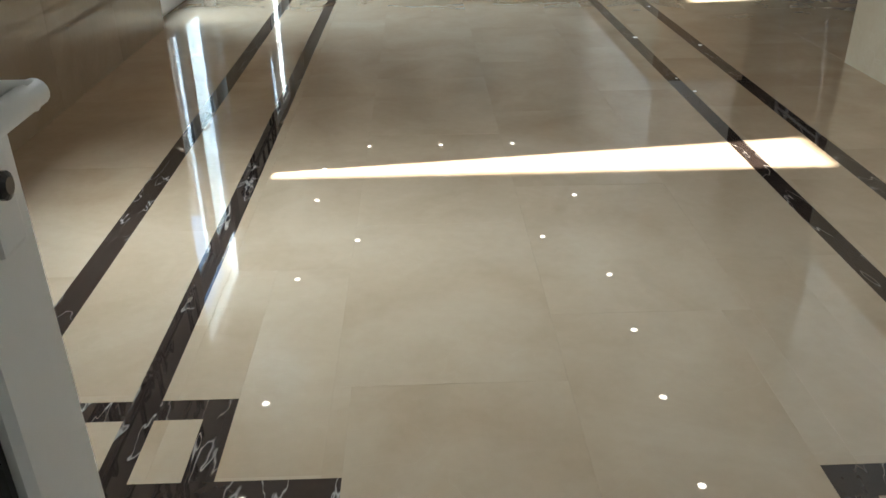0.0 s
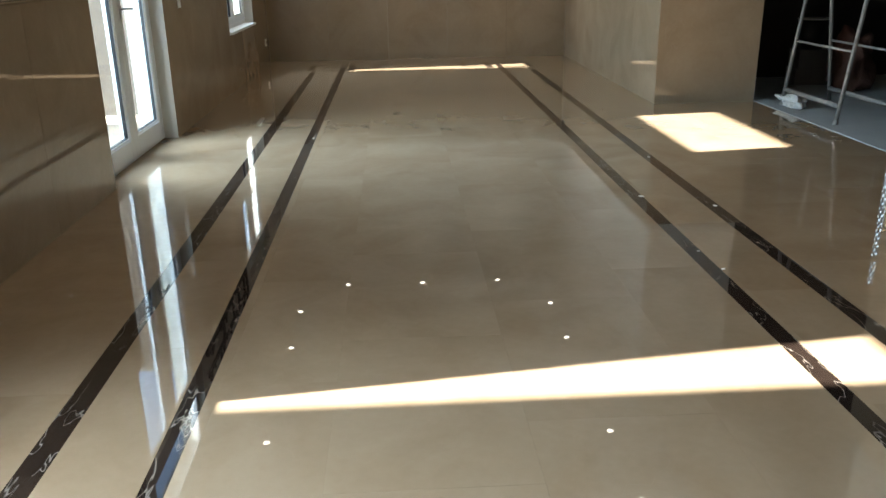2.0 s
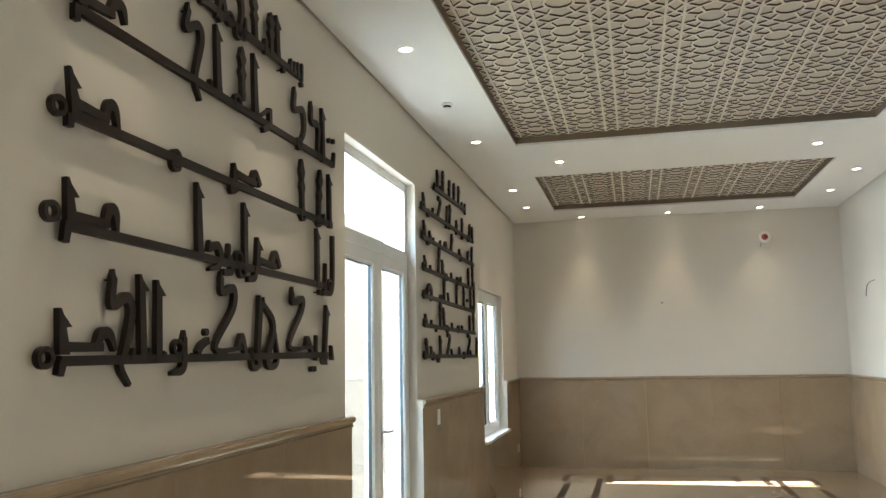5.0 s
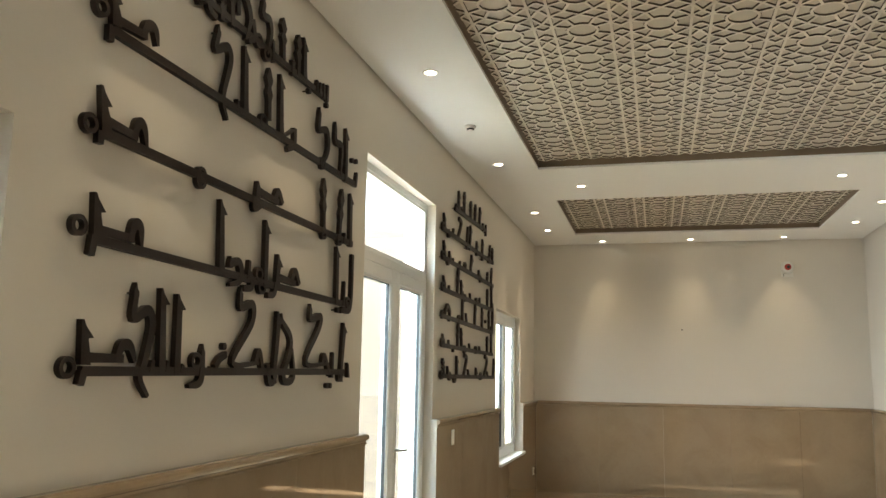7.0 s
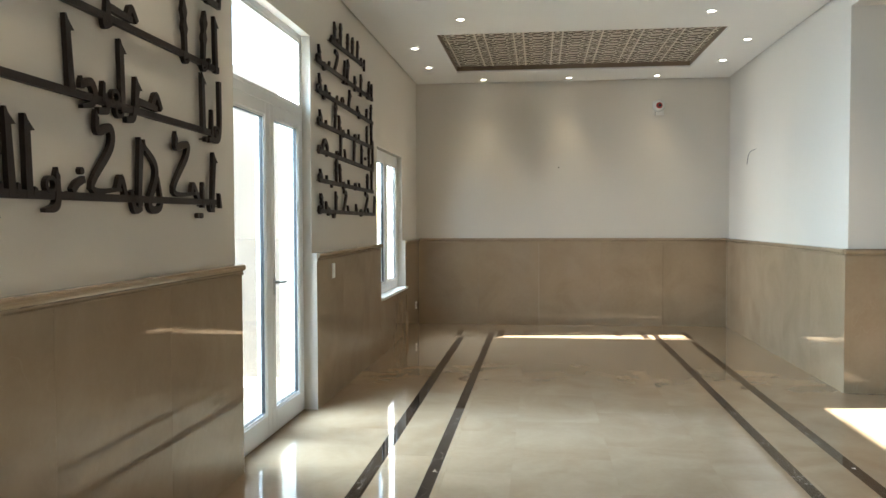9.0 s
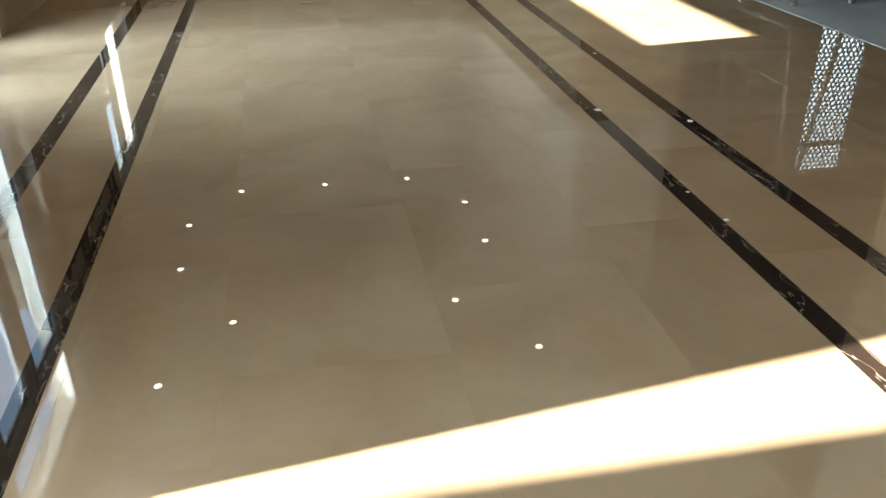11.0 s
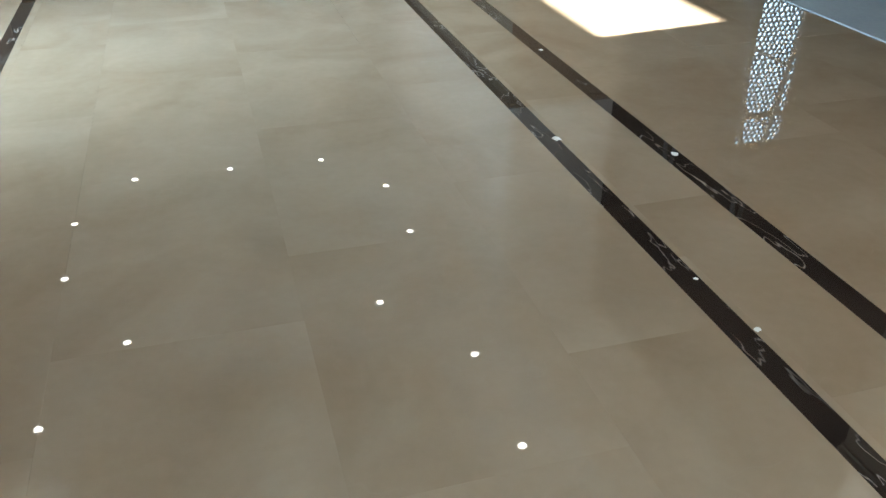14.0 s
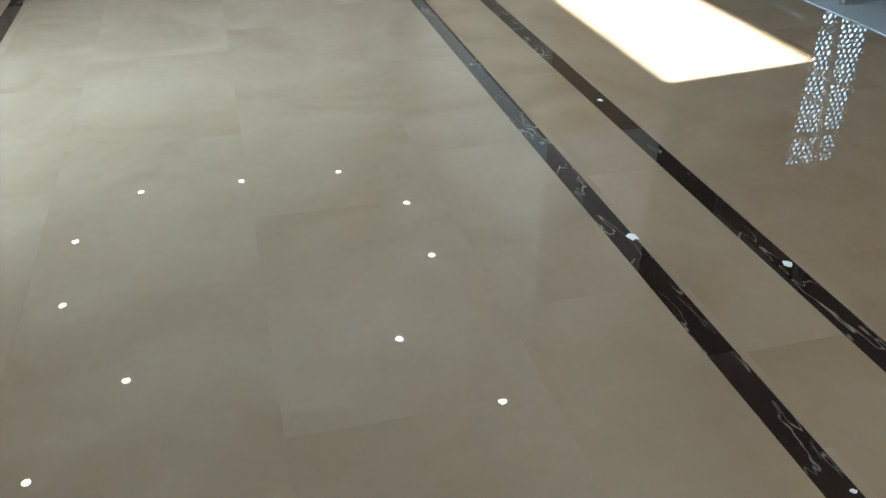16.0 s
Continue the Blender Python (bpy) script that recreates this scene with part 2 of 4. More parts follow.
def rod(bm, a, b, r, n=10):
    """A round bar from a to b."""
    a, b = Vector(a), Vector(b)
    q = (b - a).to_track_quat("Z", "Y").to_matrix()
    rings = [[bm.verts.new(p + q @ Vector((r * math.cos(k * math.tau / n), r * math.sin(k * math.tau / n), 0))) for k in range(n)] for p in (a, b)]
    for k in range(n):
        bm.faces.new((rings[0][k], rings[0][(k + 1) % n], rings[1][(k + 1) % n], rings[1][k]))
    bm.faces.new(rings[0][::-1])
    bm.faces.new(rings[1])
    return bm


def lathe(bm, centre, profile, n=24):
    """A turned shape about the upright axis, from (radius, height) pairs."""
    c = Vector(centre)
    rings = [[bm.verts.new(c + Vector((r * math.cos(k * math.tau / n), r * math.sin(k * math.tau / n), h))) for k in range(n)] for r, h in profile]
    for i in range(len(rings) - 1):
        for k in range(n):
            bm.faces.new((rings[i][k], rings[i][(k + 1) % n], rings[i + 1][(k + 1) % n], rings[i + 1][k]))
    bm.faces.new(rings[0][::-1])
    bm.faces.new(rings[-1])
    return bm


def mesh_of(name, bm, mat, smooth=False):
    bmesh.ops.recalc_face_normals(bm, faces=bm.faces[:])
    me = bpy.data.meshes.new(name)
    bm.to_mesh(me)
    bm.free()
    me.materials.append(mat)
    if smooth:
        for p in me.polygons:
            p.use_smooth = True
    return me


def part(name, bm, mat, parent=None, label="", smooth=False):
    ob = new(name, mesh_of(name, bm, mat, smooth))
    if parent:
        ob.parent = parent
    if label:
        ob["label"] = label
    return ob


def base(name, at, label, category, group="", kind=""):
    ob = new(name)
    ob.empty_display_size = 0.05
    ob.location = at
    return tagged(ob, label, category, group, kind)


def structure(name, bm, mat, label, category):
    return tagged(part(name, bm, mat), label, category, kind="structure")


# ---- room shell ----
XL, XR, YF, YN, H = -2.14, 2.12, 12.84, -0.15, 3.35   # painted wall faces, ceiling
SL, SR, SF = -2.10, 2.085, 12.80                      # wainscot faces
WTOP = 1.138                                           # top of the wainscot slabs, under its cap
DOOR = (5.905, 7.485, 0.0, 2.84)
WIN_FAR = (10.03, 11.63, 0.60, 2.24)
WIN_NEAR = (1.60, 3.17, 0.60, 2.21)
T = 0.25
xo = XL - T

wl = bmesh.new()
spans = [WIN_NEAR, DOOR, WIN_FAR]
edge = YN - T
for y0, y1, z0, z1 in spans:
    box(wl, (xo, edge, -0.1), (XL, y0, H + 0.3))
    if z0 > 0:
        box(wl, (xo, y0, -0.1), (XL, y1, z0))
    box(wl, (xo, y0, z1), (XL, y1, H + 0.3))
    edge = y1
box(wl, (xo, edge, -0.1), (XL, YF + T, H + 0.3))
structure("wall_west", wl, PLASTER, "cream painted wall with a door and two windows", "wall")
structure("wall_north", boxes(((XL, YF, -0.1), (9.2, YF + T, H + 0.3))), PLASTER, "cream painted end wall above a marble wainscot", "wall")
structure("wall_east", boxes(((XR, 8.535, -0.1), (3.01, YF, H + 0.3))), PLASTER, "cream painted wall and pier beside a wide opening", "wall")
structure("wall_east_near", boxes(((XR, YN - T, -0.1), (3.01, 4.64, H + 0.3))), PLASTER, "cream painted near pier beside a wide opening", "wall")
structure("beam_east", boxes(((XR, 4.64, 3.19), (3.01, 8.535, H + 0.3))), PLASTER, "cream painted beam over the wide opening", "beam")
structure("wall_south", boxes(((XL, YN - T, -0.1), (-0.66, YN, H + 0.3)), ((0.30, YN - T, -0.1), (XR, YN, H + 0.3)), ((-0.66, YN - T, 2.15), (0.30, YN, H + 0.3))), PLASTER, "cream painted wall around the entrance doorway", "wall")

# unfinished room beyond the opening
structure("wall_vestibule", boxes(((-1.3, -2.2, -0.1), (0.9, -2.0, 2.6)), ((-1.3, -2.0, -0.1), (-1.1, YN - T, 2.6)), ((0.7, -2.0, -0.1), (0.9, YN - T, 2.6)), ((-1.3, -2.2, 2.6), (0.9, YN - T, 2.8)), ((-1.1, -2.0, -0.1), (0.7, YN - T, 0.0))), PLASTER, "plain walls of the dim lobby behind the entrance", "wall")
structure("wall_unfinished_north", boxes(((3.01, 10.05, -0.1), (5.42, 10.25, H)), ((6.08, 10.05, -0.1), (9.2, 10.25, H)), ((5.42, 10.05, -0.1), (6.08, 10.25, 0.7)), ((5.42, 10.05, 2.7), (6.08, 10.25, H))), RAW_DIMMED, "bare block wall, coloured dark for the dim room, with a narrow window", "wall")
structure("wall_unfinished_east", boxes(((9.0, -0.4, -0.1), (9.2, 10.25, H))), RAW_DIMMED, "bare block wall, coloured dark for the dim room", "wall")
structure("wall_unfinished_south", boxes(((3.01, -0.4, -0.1), (9.0, -0.2, H))), RAW_DIMMED, "bare block wall, coloured dark for the dim room", "wall")
structure("wall_unfinished_west", boxes(((3.012, -0.2, 0), (3.05, 4.638, H)), ((3.012, 8.537, 0), (3.05, 10.05, H))), RAW_DIMMED, "bare back of the piers, coloured dark for the dim room", "wall")
structure("ceiling_unfinished", boxes(((3.01, -0.4, H), (9.2, 10.25, H + 0.3))), RAW_DIMMED, "bare ceiling slab, coloured dark for the dim room", "ceiling")
structure("floor_unfinished", boxes(((3.06, -0.2, -0.1), (9.0, 10.05, 0.006))), SCREED, "dusty blue-grey screed floor", "floor")

# ceiling: white border with two sunk fields
COFFERS = [(-1.478, 1.446, 4.70, 8.51), (-1.478, 1.446, 9.845, 12.0)]
cb = bmesh.new()
x0, x1 = COFFERS[0][0], COFFERS[0][1]
GAP = 0.02
box(cb, (XL + GAP, YN, H), (x0, YF - GAP, H + 0.02))
box(cb, (x1, YN, H), (XR - GAP, YF - GAP, H + 0.02))
ys = [YN] + [v for c in COFFERS for v in c[2:]] + [YF - GAP]
for a, b in zip(ys[0::2], ys[1::2]):
    box(cb, (x0, a, H), (x1, b, H + 0.02))
structure("ceiling", cb, CEILING, "white painted ceiling with two sunken fields", "ceiling")
# near-black colour here paints in the shade seen through the edge gap
structure("ceiling_slab", boxes(((XL, YN, H + 0.28), (XR, YF, H + 0.3))), RAW_DIMMED, "slab above the ceiling, coloured dark to deepen the shadow gap", "ceiling")

# ---- floor ----
structure("floor_bed", boxes(((xo + 0.19, YN - T, -0.1), (3.055, YF, -0.0014))), BEIGE, "mortar bed under the marble slabs", "floor")

# dark inlaid strips; the two long pairs and the key pattern at both ends
LIN, LOUT, RIN, ROUT = (-1.060, -0.988), (-1.425, -1.343), (0.984, 1.058), (1.346, 1.424)
INLAY = [(*LIN, 1.34, 11.92), (*LOUT, 1.655, 11.44), (*RIN, 1.34, 11.92), (*ROUT, 1.655, 11.30),
         (-1.352, LIN[0], 1.65, 1.724), (LIN[1], -0.803, 1.65, 1.724), (-0.873, -0.803, 1.44, 1.65), (LIN[1], -0.531, 1.34, 1.44),
         (RIN[1], 1.352, 1.65, 1.724), (0.80, RIN[0], 1.65, 1.724), (0.80, 0.87, 1.44, 1.65), (0.50, RIN[0], 1.34, 1.434),
         (-0.61, -0.531, 0.90, 1.34), (0.50, 0.58, 0.90, 1.34), (-0.531, 0.50, 0.90, 0.985)]
for s, o in ((1, 0.0), (-1, -0.02)):
    key = [(-1.475, -1.395, 11.62, 12.20), (-1.395, -0.865, 12.13, 12.20), (-0.945, -0.865, 11.62, 12.13), (-1.395, -1.05, 11.56, 11.62), (-0.96, -0.865, 11.56, 11.62),
           (-1.27, -1.05, 11.90, 11.97), (-0.62, -0.545, 11.74, 12.20), (-0.865, -0.62, 11.74, 11.79)]
    for a, b, c, d in key:
        INLAY.append((a, b, c, d) if s > 0 else (-b + o, -a + o, c, d))
INLAY.append((-0.545, 0.525, 12.13, 12.20))

floor = base("floor", (0, 0, 0), "polished beige marble floor with dark inlaid strips", "floor", kind="structure")


lay = random.Random(5)   # each slab is laid very slightly out of true


def slab(x0, x1, y0, y1, name, mat, top=0.0):
    g, t = 0.00015, 0.012
    bm = bmesh.new()
    tilt = (lay.uniform(-1, 1) * 0.0008, lay.uniform(-1, 1) * 0.0005)

    def lift(x, y):
        return top + (x - (x0 + x1) / 2) * tilt[0] + (y - (y0 + y1) / 2) * tilt[1]

    v = [bm.verts.new(p) for p in ((x0 + g, y0 + g, top - t), (x1 - g, y0 + g, top - t), (x1 - g, y1 - g, top - t), (x0 + g, y1 - g, top - t),
                                  (x0 + g, y0 + g, lift(x0, y0)), (x1 - g, y0 + g, lift(x1, y0)), (x1 - g, y1 - g, lift(x1, y1)), (x0 + g, y1 - g, lift(x0, y1)))]
    for f in ((4, 5, 6, 7), (0, 1, 5, 4), (1, 2, 6, 5), (2, 3, 7, 6), (3, 0, 4, 7)):
        bm.faces.new([v[i] for i in f])
    return part(name, bm, mat, floor)


def cut(rects, hole):
    """Rectangles with a rectangular hole taken out of them."""
    out = []
    a, b, c, d = hole
    for x0, x1, y0, y1 in rects:
        if a >= x1 or b <= x0 or c >= y1 or d <= y0:
            out.append((x0, x1, y0, y1))
            continue
        if a > x0:
            out.append((x0, a, y0, y1))
        if b < x1:
            out.append((b, x1, y0, y1))
        xa, xb = max(a, x0), min(b, x1)
        if c > y0:
            out.append((xa, xb, y0, c))
        if d < y1:
            out.append((xa, xb, d, y1))
    return [r for r in out if r[1] - r[0] > 0.004 and r[3] - r[2] > 0.004]


cols = [-2.20, -1.425, -1.036, -0.951, -0.575, 0.01, 0.585, 0.995, 1.08, 1.436, 2.10]
for i, (a, b) in enumerate(zip(cols, cols[1:])):
    y, step = YN - T, 0.92
    y += (0.31 * i) % step - step
    while y < YF:
        for r in [(a, b, max(y, YN - T), min(y + step, SF + 0.01))]:
            if r[3] - r[2] < 0.01:
                continue
            rest = [r]
            for hole in INLAY:
                rest = cut(rest, hole)
            for q in rest:
                slab(*q, "marble_slab", BEIGE)
        y += step
y = 4.64
while y < 8.53:
    for a, b in ((2.10, 2.58), (2.58, 3.055)):
        slab(a, b, y, min(y + 0.78, 8.535), "marble_slab", BEIGE)
    y += 0.78
for a, b, c, d in INLAY:
    if d - c > 1.2:
        y = c
        step = 1.17
        while y < d - 0.02:
            slab(a, b, y, min(y + step, d), "inlay_strip", DARK_STONE)
            y += step
    else:
        slab(a, b, c, d, "inlay_strip", DARK_STONE)


# ---- wainscot ----
def wainscot(name, runs, label):
    """Upright marble slabs on the wall with a moulded cap. runs: axis, face, back, from, to, low, high."""
    th = base(name, (0, 0, 0), label, "wainscot", kind="structure")
    for axis, face, back, a, b, low, high in runs:
        count = max(1, round((b - a) / 0.86))
        for k in range(count):
            p, q = a + (b - a) * k / count, a + (b - a) * (k + 1) / count
            lo = (min(face, back), p + 0.0008, low) if axis == "x" else (p + 0.0008, min(face, back), low)
            hi = (max(face, back), q - 0.0008, high) if axis == "x" else (q - 0.0008, max(face, back), high)
            part("wainscot_slab", boxes((lo, hi)), WALL_STONE, th)
        if high >= WTOP - 0.001:
            out = 1 if face > back else -1
            bm = bmesh.new()
            prof = [(0, 0), (0.012, 0), (0.012, 0.006), (0.006, 0.012), (0.006, 0.02), (0.018, 0.026), (0.024, 0.036), (0.024, 0.046), (0.016, 0.056), (0.0, 0.06), (-0.036, 0.06), (-0.036, 0)]
            ends = []
            for p in (a - 0.0, b + 0.0):
                ring = []
                for u, w in prof:
                    ring.append(bm.verts.new((face + out * u, p, high + w) if axis == "x" else (p, face + out * u, high + w)))
                ends.append(ring)
            m = len(prof)
            for k in range(m):
                bm.faces.new((ends[0][k], ends[0][(k + 1) % m], ends[1][(k + 1) % m], ends[1][k]))
            bm.faces.new(ends[0])
            bm.faces.new(ends[1][::-1])
            part("wainscot_cap", bm, WALL_STONE, th, "moulded marble cap rail")
    return th


wainscot("wainscot_west", [("x", SL, XL, YN, 1.60, 0, WTOP), ("x", SL, XL, 1.60, 3.17, 0, 0.59), ("x", SL, XL, 3.17, 5.905, 0, WTOP),
                           ("x", SL, XL, 7.485, 10.03, 0, WTOP), ("x", SL, XL, 10.03, 11.63, 0, 0.585), ("x", SL, XL, 11.63, SF, 0, WTOP)],
         "polished beige marble wainscot with a moulded cap")
wainscot("wainscot_north", [("y", SF, YF, SL, SR, 0, WTOP)], "polished beige marble wainscot on the end wall")
wainscot("wainscot_east", [("x", SR, XR, 8.497, SF, 0, WTOP), ("y", 8.497, 8.535, SR, 3.045, 0, WTOP)], "polished beige marble wainscot around the pier")
wainscot("wainscot_east_near", [("x", SR, XR, YN, 4.678, 0, WTOP), ("y", 4.678, 4.64, SR, 3.045, 0, WTOP)], "polished beige marble wainscot on the near pier")


# ---- door and windows in the west wall ----
FX = -2.205   # room face of the frames


def frame_bars(bm, y0, y1, z0, z1, w, xa, xb, bottom=True):
    box(bm, (xa, y0, z0), (xb, y0 + w, z1))
    box(bm, (xa, y1 - w, z0), (xb, y1, z1))
    box(bm, (xa, y0 + w, z1 - w), (xb, y1 - w, z1))
    if bottom:
        box(bm, (xa, y0 + w, z0), (xb, y1 - w, z0 + w))
    return bm


def finish(bm, r=0.005):
    bmesh.ops.bevel(bm, geom=bm.edges[:], offset=r, segments=1, affect="EDGES")
    return bm


def sash(parent, y0, y1, z0, z1, stile, low):
    """A glazed leaf with bead, gasket and pane."""
    leaf = part("leaf", finish(boxes(((FX - 0.058, y0, z0), (FX + 0.012, y0 + stile, z1)), ((FX - 0.058, y1 - stile, z0), (FX + 0.012, y1, z1)),
                                     ((FX - 0.058, y0 + stile, z1 - stile), (FX + 0.012, y1 - stile, z1)), ((FX - 0.058, y0 + stile, z0), (FX + 0.012, y1 - stile, z0 + low)))), PVC, parent)
    part("glazing_bead", frame_bars(bmesh.new(), y0 + stile - 0.002, y1 - stile + 0.002, z0 + low - 0.002, z1 - stile + 0.002, 0.016, FX - 0.03, FX + 0.002), PVC, leaf)
    part("gasket", frame_bars(bmesh.new(), y0 + stile + 0.012, y1 - stile - 0.012, z0 + low + 0.012, z1 - stile - 0.012, 0.006, FX - 0.028, FX - 0.004), RUBBER, leaf, "thin dark gasket")
    pane = part("pane", boxes(((FX - 0.026, y0 + stile - 0.004, z0 + low - 0.004), (FX - 0.02, y1 - stile + 0.004, z1 - stile + 0.004))), GLASS, leaf, "clear glass pane")
    pane.visible_shadow = False
    return leaf


def lever(parent, y, z, way, x=FX + 0.012, out=1):
    """Lever handle on its plate."""
    bm = soft_box((min(x, x + out * 0.008), y - 0.014, z - 0.085), (max(x, x + out * 0.008), y + 0.014, z + 0.03), 0.003)
    part("handle_plate", bm, METAL, parent)
    bm = rod(bmesh.new(), (x, y, z), (x + out * 0.05, y, z), 0.009)
    rod(bm, (x + out * 0.048, y - way * 0.008, z), (x + out * 0.048, y + way * 0.12, z - 0.004), 0.0085)
    part("handle", bm, METAL, parent, "metal lever handle", smooth=True)


door = base("door_1", (FX, 6.695, 0), "white glazed double door with a fixed light above, closed", "door", kind="structure")
dy0, dy1, dz1 = DOOR[0], DOOR[1], DOOR[3]


def under(ob, parent):
    ob.parent = parent
    ob.matrix_parent_inverse = Matrix.Translation(parent.location).inverted()


fb = frame_bars(bmesh.new(), dy0, dy1, 0, dz1, 0.05, FX - 0.07, FX, False)
box(fb, (FX - 0.07, dy0 + 0.05, 2.225), (FX, dy1 - 0.05, 2.295))
box(fb, (FX - 0.07, dy0 + 0.05, 0), (FX, dy1 - 0.05, 0.02))
under(part("door_frame", finish(fb), PVC), door)
tp = part("transom_pane", boxes(((FX - 0.04, dy0 + 0.046, 2.291), (FX - 0.034, dy1 - 0.046, dz1 - 0.046))), GLASS, None, "fixed glass above the door leaves")
tp.visible_shadow = False
under(tp, door)
under(part("transom_bead", frame_bars(bmesh.new(), dy0 + 0.05, dy1 - 0.05, 2.295, dz1 - 0.05, 0.018, FX - 0.03, FX - 0.004), PVC), door)
mid = (dy0 + dy1) / 2
for a, b in ((dy0 + 0.052, mid - 0.002), (mid + 0.002, dy1 - 0.052)):
    under(sash(None, a, b, 0.022, 2.222, 0.085, 0.14), door)
door_leaf = door.children[-1]
lever(door_leaf, mid + 0.05, 1.03, 1)
struct_reveal = base("door_reveal", (FX, 6.695, 0), "white painted door reveal with marble threshold", "reveal", kind="structure")
under(part("reveal_side", boxes(((FX, dy1 - 0.003, 0), (SL, dy1 + 0.0, 1.196))), PLASTER), struct_reveal)
under(part("reveal_side", boxes(((FX, dy0, 0), (SL, dy0 + 0.003, 1.196))), PLASTER), struct_reveal)
under(part("threshold", soft_box((xo, dy0, -0.012), (-2.2005, dy1, 0.004), 0.002), BEIGE, None, "beige marble threshold"), struct_reveal)


def casement(name, win, label):
    y0, y1, z0, z1 = win
    w = base(name, (FX, (y0 + y1) / 2, z0), label, "window", kind="structure")
    under(part("window_frame", finish(frame_bars(bmesh.new(), y0, y1, z0 + 0.002, z1, 0.05, FX - 0.07, FX)), PVC), w)
    m = (y0 + y1) / 2
    for a, b in ((y0 + 0.052, m - 0.002), (m + 0.002, y1 - 0.052)):
        under(sash(None, a, b, z0 + 0.054, z1 - 0.052, 0.07, 0.07), w)
    leaf = w.children[-1]
    bm = soft_box((FX + 0.012, m + 0.022, z0 + 0.70), (FX + 0.02, m + 0.05, z0 + 0.80), 0.003)
    part("handle_plate", bm, WHITE_PLASTIC, leaf)
    bm = rod(bmesh.new(), (FX + 0.012, m + 0.036, z0 + 0.77), (FX + 0.05, m + 0.036, z0 + 0.77), 0.009)
    rod(bm, (FX + 0.048, m + 0.036, z0 + 0.78), (FX + 0.048, m + 0.036, z0 + 0.66), 0.0085)
    part("handle", bm, WHITE_PLASTIC, leaf, "white turn handle", smooth=True)
    sill = part("window_sill", soft_box((FX, y0 + 0.001, z0 - 0.012), (SL + 0.03, y1 + 0.02, z0 + 0.016), 0.004), PVC, None, "white stone sill")
    under(sill, w)
    under(part("reveal_side", boxes(((FX, y1 - 0.003, z0 + 0.016), (SL, y1, 1.196))), PLASTER), w)
    under(part("reveal_side", boxes(((FX, y0, z0 + 0.016), (SL, y0 + 0.003, 1.196))), PLASTER), w)
    return w


casement("window_1", WIN_NEAR, "white framed casement window, closed, with a sill")
casement("window_2", WIN_FAR, "white framed casement window, closed, with a sill")

# entrance door leaf, standing open into the room
ent = base("door_2", (-0.655, YN, 0), "white glazed entrance door leaf standing open", "door", kind="structure")
ex0, ex1, ey0, ey1 = -0.69, -0.63, YN + 0.01, 0.66
st = boxes(((ex0, ey1 - 0.10, 0.012), (ex1, ey1, 2.12)), ((ex0, ey0, 0.012), (ex1, ey0 + 0.10, 2.12)), ((ex0, ey0 + 0.10, 2.02), (ex1, ey1 - 0.10, 2.12)), ((ex0, ey0 + 0.10, 0.012), (ex1, ey1 - 0.10, 0.17)))
leaf2 = part("leaf", finish(st, 0.006), PVC)
under(leaf2, ent)
part("gasket", boxes(((ex0 + 0.012, ey1 - 0.108, 0.172), (ex1 - 0.012, ey1 - 0.101, 2.018)), ((ex0 + 0.012, ey0 + 0.101, 0.172), (ex1 - 0.012, ey0 + 0.108, 2.018))), RUBBER, leaf2, "black rubber gasket")
p2 = part("pane", boxes(((ex0 + 0.027, ey0 + 0.10, 0.17), (ex0 + 0.033, ey1 - 0.10, 2.02))), GLASS, leaf2, "clear glass pane")
p2.visible_shadow = False
part("handle_plate", soft_box((ex1, ey1 - 0.068, 0.985), (ex1 + 0.010, ey1 - 0.032, 1.225), 0.004), PVC, leaf2, "long white handle plate")
bm = rod(bmesh.new(), (ex1, ey1 - 0.05, 1.092), (ex1 + 0.046, ey1 - 0.05, 1.092), 0.010, 16)
rod(bm, (ex1 + 0.043, ey1 - 0.041, 1.092), (ex1 + 0.040, ey1 - 0.17, 1.088), 0.009, 16)
part("handle", bm, PVC, leaf2, "white lever handle", smooth=True)
kh = lathe(bmesh.new(), (0, 0, 0), [(0.010, 0), (0.010, 0.004), (0.006, 0.006)], 14)
bmesh.ops.transform(kh, matrix=pose(ex1 + 0.010, ey1 - 0.05, 1.032, 0, 90, 0), verts=kh.verts[:])
part("keyhole", kh, BLACK, leaf2, "dark key cylinder")


# ---- ceiling fields ----
def bar_mesh(bars, w, z0, z1):
    verts, faces = [], []
    for x0, y0, x1, y1 in bars:
        d = Vector((x1 - x0, y1 - y0))
        if d.length < 1e-5:
            continue
        n = Vector((-d.y, d.x)).normalized() * (w / 2)
        k = len(verts)
        for z in (z0, z1):
            verts += [(x0 + n.x, y0 + n.y, z), (x1 + n.x, y1 + n.y, z), (x1 - n.x, y1 - n.y, z), (x0 - n.x, y0 - n.y, z)]
        faces += [(k, k + 1, k + 2, k + 3), (k, k + 4, k + 5, k + 1), (k + 1, k + 5, k + 6, k + 2), (k + 2, k + 6, k + 7, k + 3), (k + 3, k + 7, k + 4, k)]
    me = bpy.data.meshes.new("ceiling_lattice")
    me.from_pydata(verts, [], faces)
    me.update()
    return me


